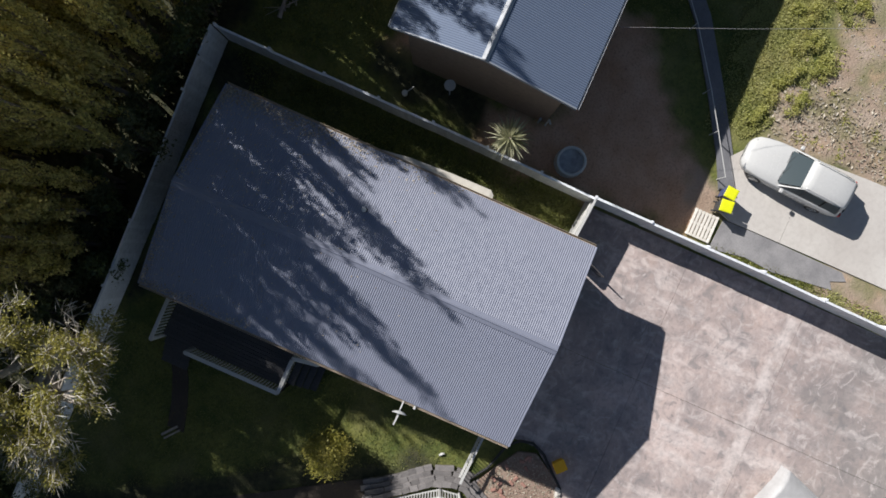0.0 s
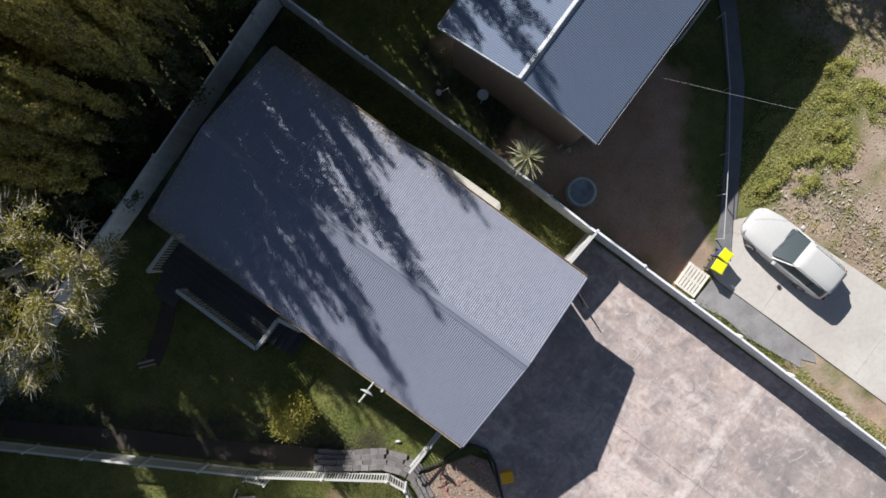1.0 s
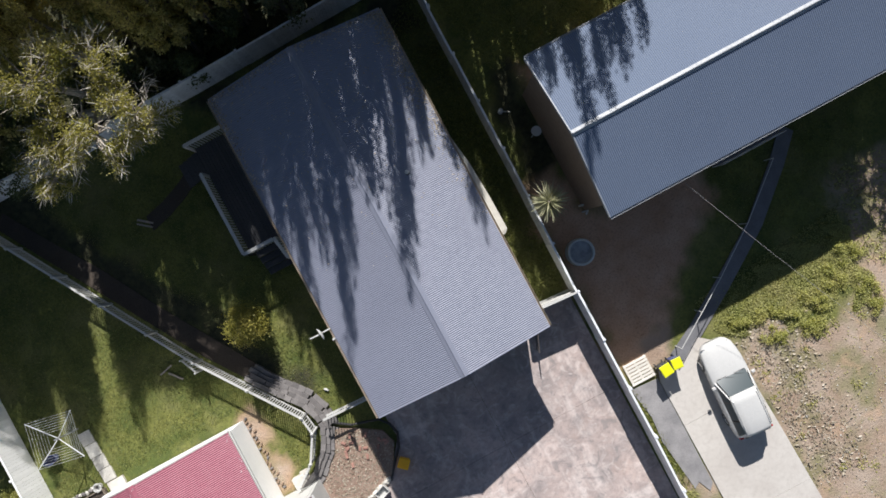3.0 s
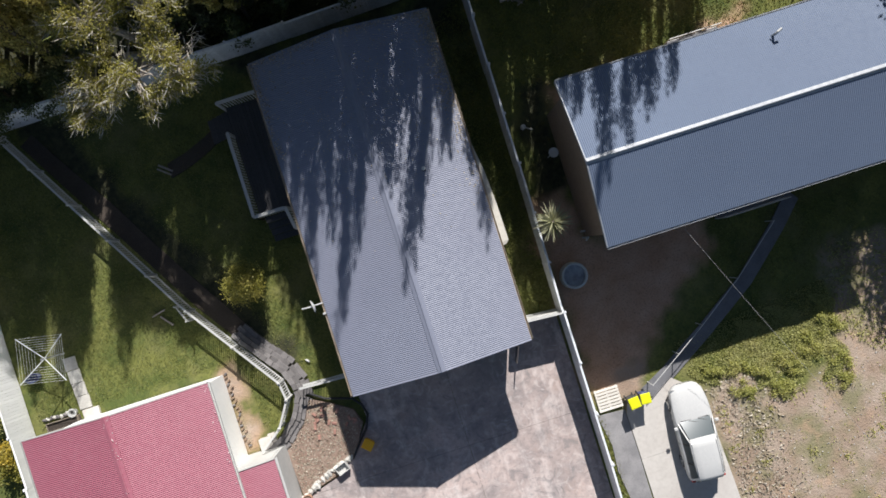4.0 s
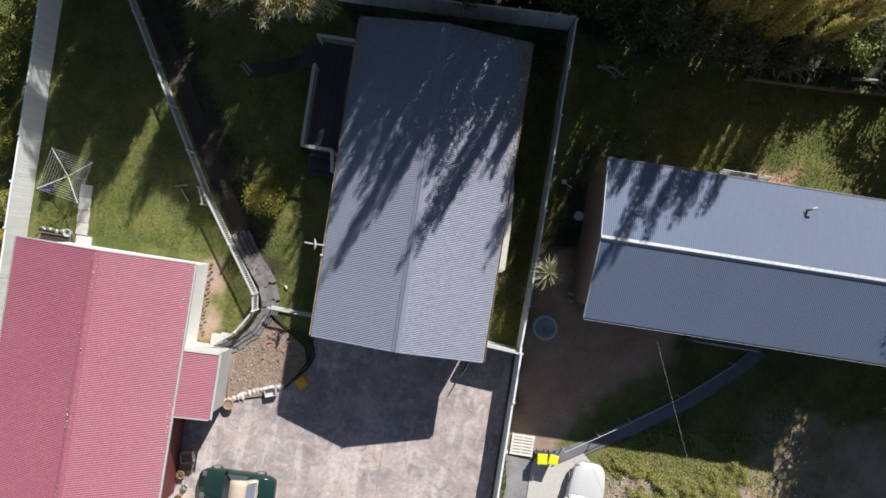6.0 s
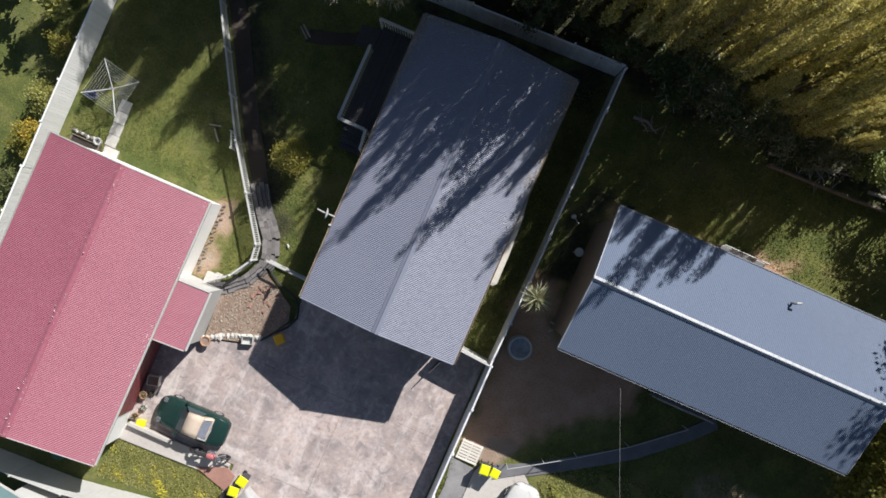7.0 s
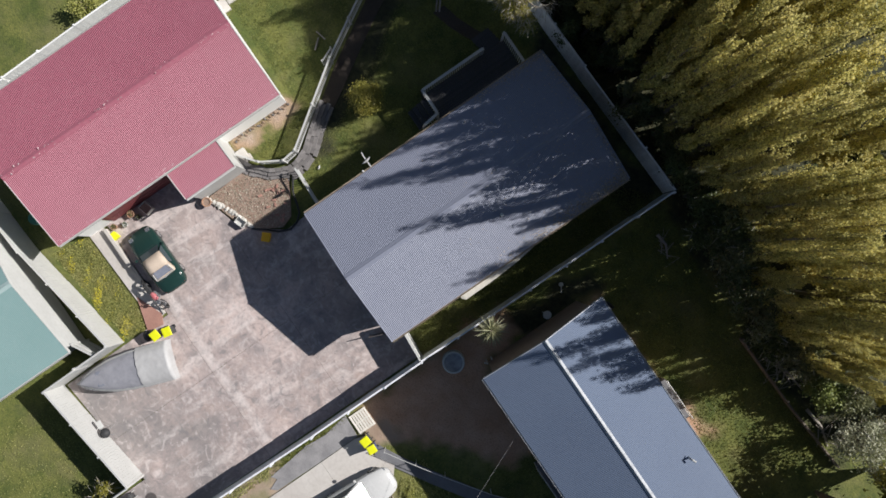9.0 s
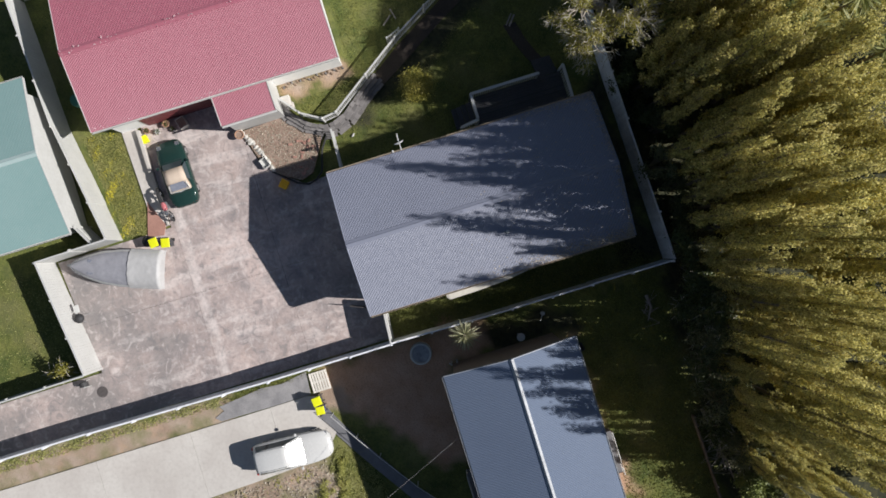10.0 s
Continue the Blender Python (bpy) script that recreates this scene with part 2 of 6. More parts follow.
M_TARP_GREY = surface("grey_boat_cover", (0.30, 0.30, 0.325), (0.25, 0.25, 0.275), (0.18, 0.18, 0.20), 0.75, big=1.5, fine=5, dirt_amount=0.4, relief=0.3)
M_TARP_WHITE = surface("white_boat_cover", (0.46, 0.455, 0.45), (0.40, 0.395, 0.39), (0.32, 0.31, 0.305), 0.7, big=1.5, fine=5, dirt_amount=0.3, relief=0.1)
M_GALV = surface("galvanised_steel", (0.42, 0.43, 0.44), (0.36, 0.37, 0.38), (0.25, 0.25, 0.25), 0.45, 0.6, relief=0.03)
M_WATER = surface("murky_trough_water", (0.46, 0.48, 0.49), (0.20, 0.22, 0.24), (0.10, 0.11, 0.12), 0.35, big=1.6, fine=4, relief=0.02)
M_PALLET = surface("pale_pallet_timber", (0.74, 0.70, 0.63), (0.66, 0.62, 0.55), (0.46, 0.42, 0.36), 0.8, fine=12, random_shift=0.12)
M_TERRACOTTA = surface("terracotta", (0.42, 0.24, 0.15), (0.36, 0.2, 0.13), (0.5, 0.4, 0.32), 0.85, fine=12)
M_BARK = surface("bark", (0.16, 0.13, 0.10), (0.24, 0.20, 0.16), (0.08, 0.065, 0.05), 0.95, big=3, fine=18, relief=0.6)
M_BARK_PALE = surface("pale_dead_wood", (0.42, 0.38, 0.33), (0.34, 0.30, 0.26), (0.2, 0.17, 0.14), 0.9, big=3, fine=18, relief=0.4)
M_IRON = surface("cast_iron", (0.10, 0.09, 0.09), (0.13, 0.115, 0.11), (0.07, 0.06, 0.055), 0.6, 0.3)
M_LINE = surface("white_plastic_line", (0.6, 0.62, 0.6), (0.55, 0.57, 0.55), (0.4, 0.42, 0.4), 0.5, relief=0)
M_WIRE = surface("grey_cable", (0.35, 0.34, 0.33), (0.3, 0.29, 0.28), (0.2, 0.2, 0.2), 0.6, relief=0)
M_LEAF_POPLAR = foliage("poplar_leaves", (0.27, 0.26, 0.085), (0.80, 0.715, 0.265), (0.84, 0.68, 0.31), dry_amount=0.35, through_light=0.6, tree_shift=0.2)
M_LEAF_OLIVE = foliage("olive_leaves", (0.15, 0.16, 0.03), (0.38, 0.34, 0.06), (0.5, 0.42, 0.12), dry_amount=0.5, through_light=0.4)
M_LEAF_DARK = foliage("dark_shrub_leaves", (0.05, 0.075, 0.025), (0.13, 0.16, 0.05), (0.17, 0.16, 0.06), dry_amount=0.3)
M_LEAF_SHADY = foliage("shade_shrub_leaves", (0.10, 0.12, 0.05), (0.24, 0.25, 0.12), (0.3, 0.27, 0.14), dry_amount=0.4, through_light=0.35)
M_LEAF_GREY = foliage("grey_green_leaves", (0.26, 0.28, 0.16), (0.52, 0.52, 0.38), (0.55, 0.52, 0.36), dry_amount=0.3, through_light=0.3)
M_LEAF_GREEN = foliage("fresh_shrub_leaves", (0.34, 0.36, 0.10), (0.60, 0.58, 0.20), (0.62, 0.56, 0.26), dry_amount=0.5, through_light=0.5)
M_LEAF_SPIKE = foliage("pale_sword_leaves", (0.22, 0.23, 0.11), (0.50, 0.49, 0.32), (0.6, 0.56, 0.42), dry_amount=0.4)
M_LEAF_CABBAGE = foliage("green_sword_leaves", (0.10, 0.14, 0.03), (0.26, 0.30, 0.08), (0.4, 0.36, 0.15), dry_amount=0.3)
M_LEAF_PALM = foliage("pale_green_sword_leaves", (0.20, 0.23, 0.07), (0.46, 0.46, 0.19), (0.55, 0.5, 0.25), dry_amount=0.3, through_light=0.35)
M_LEAF_GOLD = foliage("golden_flower_heads", (0.30, 0.24, 0.04), (0.72, 0.50, 0.05), (0.3, 0.3, 0.08), dry_amount=0.6)
M_TWIG = foliage("pale_twigs", (0.30, 0.26, 0.20), (0.55, 0.52, 0.45), (0.6, 0.55, 0.45), through_light=0.0)
M_GRASS = foliage("grass_blades", (0.09, 0.115, 0.025), (0.235, 0.24, 0.06), (0.23, 0.20, 0.065), dry_amount=0.4)
# Yellower grass for open ground, its tone also lifted to stand for sun
M_GRASS_LIT = foliage("lit_yellow_grass", (0.25, 0.27, 0.085), (0.52, 0.51, 0.19), (0.54, 0.48, 0.22), dry_amount=0.5, through_light=0.4)
M_FLOWER = foliage("yellow_flowers", (0.75, 0.6, 0.02), (0.85, 0.75, 0.05), (0.8, 0.7, 0.1), through_light=0.1)
M_FLAKE = foliage("flaked_pink_paint", (0.55, 0.36, 0.38), (0.72, 0.60, 0.60), (0.6, 0.5, 0.5), through_light=0.0)
M_LITTER = foliage("fallen_leaves", (0.22, 0.17, 0.11), (0.45, 0.40, 0.32), (0.55, 0.5, 0.42), through_light=0.0)


# ---- building blocks ----
class Shape:
    """Gathers corners and faces of one mesh."""

    def __init__(self):
        self.v, self.f = [], []

    def add(self, verts, faces, m=None):
        n = len(self.v)
        self.v += [tuple(m @ Vector(p)) for p in verts] if m else [tuple(p) for p in verts]
        self.f += [tuple(i + n for i in f) for f in faces]
        return self

    def box(self, x0, x1, y0, y1, z0, z1, c=0.0, m=None):
        lo, hi = (x0, y0, z0), (x1, y1, z1)
        c = min(c, (x1 - x0) / 2.2, (y1 - y0) / 2.2, (z1 - z0) / 2.2)
        if c <= 0:
            v = [((x0, x1)[i & 1], (y0, y1)[i >> 1 & 1], (z0, z1)[i >> 2]) for i in range(8)]
            return self.add(v, [(0, 2, 3, 1), (4, 5, 7, 6), (0, 1, 5, 4), (2, 6, 7, 3), (0, 4, 6, 2), (1, 3, 7, 5)], m)
        bm = bmesh.new()
        bmesh.ops.create_cube(bm, size=1)
        for p in bm.verts:
            p.co = [lo[k] + (p.co[k] + 0.5) * (hi[k] - lo[k]) for k in range(3)]
        bmesh.ops.bevel(bm, geom=bm.edges[:], offset=c, segments=1, affect="EDGES")
        bm.verts.index_update()
        self.add([p.co[:] for p in bm.verts], [[p.index for p in f.verts] for f in bm.faces], m)
        bm.free()
        return self

    def beam(self, a, b, w, h, c=0.0, drop=0.0):
        """A bar from a to b, w wide and h high; its top middle runs along a and b."""
        a, b = Vector(a), Vector(b)
        d = b - a
        turn = Matrix.Translation(a) @ d.to_track_quat("X", "Z").to_matrix().to_4x4()
        return self.box(0, d.length, -w / 2, w / 2, -h - drop, -drop, c, turn)

    def prism(self, poly, z0, z1, m=None):
        n = len(poly)
        v = [(x, y, z0) for x, y in poly] + [(x, y, z1) for x, y in poly]
        f = [tuple(range(n))[::-1], tuple(range(n, 2 * n))] + [(i, (i + 1) % n, n + (i + 1) % n, n + i) for i in range(n)]
        return self.add(v, f, m)

    def rings(self, rows, close=True, caps=True):
        """Skins rows of equally many points."""
        n, k = len(rows[0]), len(self.v)
        self.v += [tuple(p) for r in rows for p in r]
        for j in range(len(rows) - 1):
            for i in range(n if close else n - 1):
                a, b = k + j * n + i, k + j * n + (i + 1) % n
                self.f.append((a, b, b + n, a + n))
        if caps and close:
            self.f += [tuple(range(k, k + n))[::-1], tuple(range(k + (len(rows) - 1) * n, k + len(rows) * n))]
        return self

    def tube(self, pts, radii, n=6):
        pts = [Vector(p) for p in pts]
        radii = [float(r) for r in radii] if isinstance(radii, (list, tuple)) else [radii] * len(pts)
        rows = []
        for i, p in enumerate(pts):
            d = (pts[min(i + 1, len(pts) - 1)] - pts[max(i - 1, 0)]).normalized()
            side = d.cross(Vector((0, 0, 1)) if abs(d.z) < 0.9 else Vector((1, 0, 0))).normalized()
            up = side.cross(d)
            rows.append([p + radii[i] * (math.cos(a) * side + math.sin(a) * up) for a in (math.tau * k / n for k in range(n))])
        return self.rings(rows)

    def lathe(self, prof, at=(0, 0, 0), n=20, caps=True):
        x, y, z = at
        return self.rings([[(x + r * math.cos(math.tau * k / n), y + r * math.sin(math.tau * k / n), z + h) for k in range(n)] for r, h in prof], True, caps)

    def rock(self, at, size, seed):
        rnd = random.Random(seed)
        bm = bmesh.new()
        bmesh.ops.create_icosphere(bm, subdivisions=1, radius=1)
        turn = rnd.random() * math.tau
        for p in bm.verts:
            q = p.co * rnd.uniform(0.78, 1.12)
            x, y, z = q.x * size[0], q.y * size[1], max(q.z, -0.55) * size[2]
            p.co = (x * math.cos(turn) - y * math.sin(turn), x * math.sin(turn) + y * math.cos(turn), z)
        bm.verts.index_update()
        self.add([(p.co + Vector(at))[:] for p in bm.verts], [[p.index for p in f.verts] for f in bm.faces])
        bm.free()
        return self

    def mesh(self, name, mat, smooth=False, fix=True):
        me = bpy.data.meshes.new(name)
        me.from_pydata(self.v, [], self.f)
        if fix and len(self.f) < 60000:
            bm = bmesh.new()
            bm.from_mesh(me)
            bmesh.ops.recalc_face_normals(bm, faces=bm.faces)
            bm.to_mesh(me)
            bm.free()
        me.materials.append(mat)
        if smooth:
            me.shade_smooth()
        return me


def thing(name, label, category, at=(0, 0, 0), turn=0, group="", kind=""):
    ob = new(name)
    ob.empty_display_size = 0.2
    ob.matrix_basis = pose(*at, 0, 0, turn)
    return tagged(ob, label, category, group, kind)


def part(name, shape, material, parent, label="", smooth=False, in_world=False):
    """One mesh object under a thing or a part."""
    me = shape if isinstance(shape, bpy.types.Mesh) else shape.mesh(name, material, smooth)
    ob = new(name, me)
    ob.parent = parent
    if in_world:
        root = parent
        while root.parent:
            root = root.parent
        me.transform(root.matrix_basis.inverted())
    return tagged(ob, label)


def solo(name, shape, material, label, category, group="", kind="", smooth=False):
    """A thing or a piece of the setting that is one mesh."""
    return tagged(new(name, shape if isinstance(shape, bpy.types.Mesh) else shape.mesh(name, material, smooth)), label, category, group, kind)


def piece(name, me, parent, m):
    ob = new(name, me)
    ob.parent = parent
    ob.matrix_basis = m
    return ob


def leaf_mesh(name, mat, at, size, ratio=0.5, rng=None, axis=None, face=None):
    """Many small leaves, each a four-cornered blade; axis: the way along each blade, face: the way its flat side looks."""
    rng = rng or np.random.default_rng(1)
    at = np.asarray(at, float)
    n = len(at)
    a = rng.normal(size=(n, 3)) if axis is None else np.asarray(axis, float) + 0.25 * rng.normal(size=(n, 3))
    a /= np.linalg.norm(a, axis=1)[:, None] + 1e-9
    r = rng.normal(size=(n, 3)) * (1, 1, 1.7) if face is None else np.asarray(face, float)
    s = np.cross(a, r)
    s /= np.linalg.norm(s, axis=1)[:, None] + 1e-9
    size = np.broadcast_to(np.asarray(size, float), (n,)) * rng.uniform(0.7, 1.3, n)
    a, s = a * size[:, None], s * (size * ratio)[:, None]
    bend = np.cross(a, s) / (size[:, None] + 1e-9) * 0.25
    v = np.stack([at, at + a * 0.5 + s * 0.5 + bend * 0.4, at + a, at + a * 0.5 - s * 0.5 + bend * 0.4], 1).reshape(-1, 3)
    me = bpy.data.meshes.new(name)
    me.vertices.add(4 * n)
    me.vertices.foreach_set("co", v.ravel())
    me.loops.add(4 * n)
    me.loops.foreach_set("vertex_index", np.arange(4 * n))
    me.polygons.add(n)
    me.polygons.foreach_set("loop_start", np.arange(n) * 4)
    me.update(calc_edges=True)
    me.materials.append(mat)
    return me


def inside(poly, x, y):
    """Signed distance to a polygon's edge, positive inside; arrays."""
    best, odd = np.full(x.shape, 1e9), np.zeros(x.shape, bool)
    for (x0, y0), (x1, y1) in zip(poly, poly[1:] + poly[:1]):
        dx, dy = x1 - x0, y1 - y0
        u = np.clip(((x - x0) * dx + (y - y0) * dy) / (dx * dx + dy * dy), 0, 1)
        best = np.minimum(best, np.hypot(x - x0 - u * dx, y - y0 - u * dy))
        odd ^= ((y0 > y) != (y1 > y)) & (x < (x1 - x0) * (y - y0) / (y1 - y0 + 1e-12) + x0)
    return np.where(odd, best, -best)


# ---- ground ----
SOIL = [[(4.6, -8.6), (4.6, 1.0), (6.6, 1.5), (6.6, -1.5), (12.3, -1.8), (12.3, -2.8), (11.2, -4.2), (8.5, -6.3), (7.3, -7.8), (6.9, -8.6)],
        [(7.0, 5.6), (13.0, 5.6), (16.5, 6.6), (16.5, 4.5), (7, 4.5)],
        [(-11.3, -2.0), (-10.6, -2.0), (-10.4, -5.9), (-11.3, -6.0)]]
DRY = [[(9.6, -9.6), (11.8, -9.4), (13.0, -11.0), (16.0, -10.6), (17.0, -5.0), (30, -5.5), (30, -34), (9.8, -34)],
       [(4.6, -14.0), (6.1, -14.0), (6.1, -34), (4.6, -34)],
       [(6.0, -7.6), (7.4, -7.6), (7.4, -9.4), (6.0, -9.4)],
       [(-11.3, -2.4), (-10.75, -2.2), (-10.6, -5.5), (-11.2, -5.8)]]
# Litter zones, painted dark where trees and houses keep the ground in shade
SHADE_LITTER = [[(-20, 11.7), (22, 11.2), (24, 34), (-20, 34)], [(-16.6, 11.2), (-8.2, -3.2), (-7.2, -2.6), (-9.5, 1.5), (-13.5, 8.2), (-14.5, 11.3)],
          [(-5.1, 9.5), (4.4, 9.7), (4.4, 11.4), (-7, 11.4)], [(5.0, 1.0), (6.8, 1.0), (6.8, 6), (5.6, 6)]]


def make_ground():
    fx, fy = np.arange(-34, 34.01, 0.3), np.arange(-38, 36.01, 0.3)
    far = np.array([2, 6, 15, 40, 120, 400, 1200, 3000.0])
    xs = np.concatenate([fx[0] - far[::-1], fx, fx[-1] + far])
    ys = np.concatenate([fy[0] - far[::-1], fy, fy[-1] + far])
    gx, gy = np.meshgrid(xs, ys)
    wob = 0.25 * np.sin(gx * 2.3 + 1.7 * np.sin(gy * 1.9)) + 0.2 * np.sin(gy * 3.1 + 2.1 * np.sin(gx * 1.3)) + 0.15 * np.sin(gx * 6.1 + gy * 4.7)
    z = -0.07 + 0.02 * np.sin(gx * 1.7 + np.sin(gy)) * np.cos(gy * 1.3)
    nx, ny = len(xs), len(ys)
    idx = np.arange(nx * ny).reshape(ny, nx)
    quads = np.stack([idx[:-1, :-1], idx[:-1, 1:], idx[1:, 1:], idx[1:, :-1]], -1).reshape(-1, 4)
    me = bpy.data.meshes.new("ground")
    me.vertices.add(nx * ny)
    me.vertices.foreach_set("co", np.stack([gx, gy, z], -1).ravel())
    me.loops.add(quads.size)
    me.loops.foreach_set("vertex_index", quads.ravel())
    me.polygons.add(len(quads))
    me.polygons.foreach_set("loop_start", np.arange(len(quads)) * 4)
    me.update(calc_edges=True)
    for name, polys in (("soil", SOIL), ("dry", DRY), ("litter", SHADE_LITTER)):
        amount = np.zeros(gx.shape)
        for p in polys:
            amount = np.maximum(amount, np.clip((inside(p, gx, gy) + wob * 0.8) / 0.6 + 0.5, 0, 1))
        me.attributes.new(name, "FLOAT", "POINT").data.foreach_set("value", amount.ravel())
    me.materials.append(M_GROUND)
    return solo("ground", me, None, "grass, bare soil and leaf litter ground, litter darkened for tree shade", "ground", kind="structure")


make_ground()

# Concrete yard: slabs with open joints
DRIVE = [(4.30, -4.0), (4.22, -40), (1.45, -40), (1.40, -20.2), (-5.2, -20.75), (-5.25, -14.1), (-11.3, -14.1), (-11.3, -9.2), (-9.4, -8.95), (-7.3, -8.3), (-6.4, -7.5), (-5.4, -6.2), (-5.5, -4.0)]


def clip_poly(poly, axis, value, keep_above):
    out = []
    for a, b in zip(poly, poly[1:] + poly[:1]):
        ia, ib = ((p[axis] >= value) == keep_above for p in (a, b))
        if ia:
            out.append(a)
        if ia != ib:
            u = (value - a[axis]) / (b[axis] - a[axis])
            out.append((a[0] + u * (b[0] - a[0]), a[1] + u * (b[1] - a[1])))
    return out


def paved(name, poly, xcuts, ycuts, mat, label, z=0.0, gap=0.006):
    ob = thing(name, label, "driveway", kind="structure")
    for x0, x1 in zip(xcuts, xcuts[1:]):
        for y0, y1 in zip(ycuts, ycuts[1:]):
            p = poly
            for axis, value, above in ((0, x0 + gap, True), (0, x1 - gap, False), (1, y0 + gap, True), (1, y1 - gap, False)):
                p = clip_poly(p, axis, value, above) if len(p) > 2 else p
            if len(p) > 2:
                part("slab", Shape().prism(p, z - 0.1, z), mat, ob)
    return ob


paved("driveway", DRIVE, [-12, -1.3, 5], [-41, -30, -20.3, -13.9, -8.8, -3.5], M_CONC, "stained grey-pink concrete yard with open joints")
paved("neighbour_driveway", [(6.3, -8.9), (7.3, -9.3), (8.4, -8.6), (9.6, -9.6), (9.8, -14), (10.6, -40), (6.05, -40), (6.05, -13.5), (6.03, -9.6)], [6, 11], [-41, -30, -22, -16.5, -11.8, -8], M_CONC_PALE, "pale concrete driveway beside the fence", 0.01)
solo("asphalt_strip", Shape().prism([(4.7, -9.3), (6.0, -9.4), (6.01, -11.5), (5.97, -14.6), (5.7, -14.9), (5.45, -14.3), (5.15, -14.5), (5.0, -13.2), (4.85, -12.0), (4.95, -10.8)], -0.1, -0.01), M_ASPHALT, "worn dark asphalt strip along the fence", "pavement", kind="structure")
PATHC = [(7.2, -9.0), (8.4, -8.38), (10.6, -7.02), (13.06, -5.38), (15.2, -3.45), (16.3, -2.3)]
sh = Shape()
sh.rings([[(x - 0.2, y + 0.27, 0.0), (x + 0.2, y - 0.27, 0.0), (x + 0.2, y - 0.27, -0.12), (x - 0.2, y + 0.27, -0.12)] for x, y in PATHC])
solo("footpath", sh, M_PATH, "narrow dark concrete path to the neighbouring house", "path", kind="structure")


# ---- roofs and houses ----
def corrugated(a0, a1, b0, b1, pitch=0.0762, amp=0.009, steps=6, thick=0.004):
    """A corrugated slope; a0-a1 is the eave, b0-b1 the ridge; the waves run from eave to ridge."""
    a0, a1, b0, b1 = (Vector(p) for p in (a0, a1, b0, b1))
    n = max(2, int((a1 - a0).length / pitch * steps))
    up = (a1 - a0).cross(b0 - a0).normalized()
    up = up if up.z > 0 else -up
    s = Shape()
    for layer in (0, -thick):
        k = len(s.v)
        for i in range(n + 1):
            u = i / n
            off = up * (amp * math.cos(math.tau * i / steps) + layer)
            s.v += [tuple(a0.lerp(a1, u) + off), tuple(b0.lerp(b1, u) + off)]
        s.f += [(k + 2 * i, k + 2 * i + 1, k + 2 * i + 3, k + 2 * i + 2) for i in range(n)]
    return s


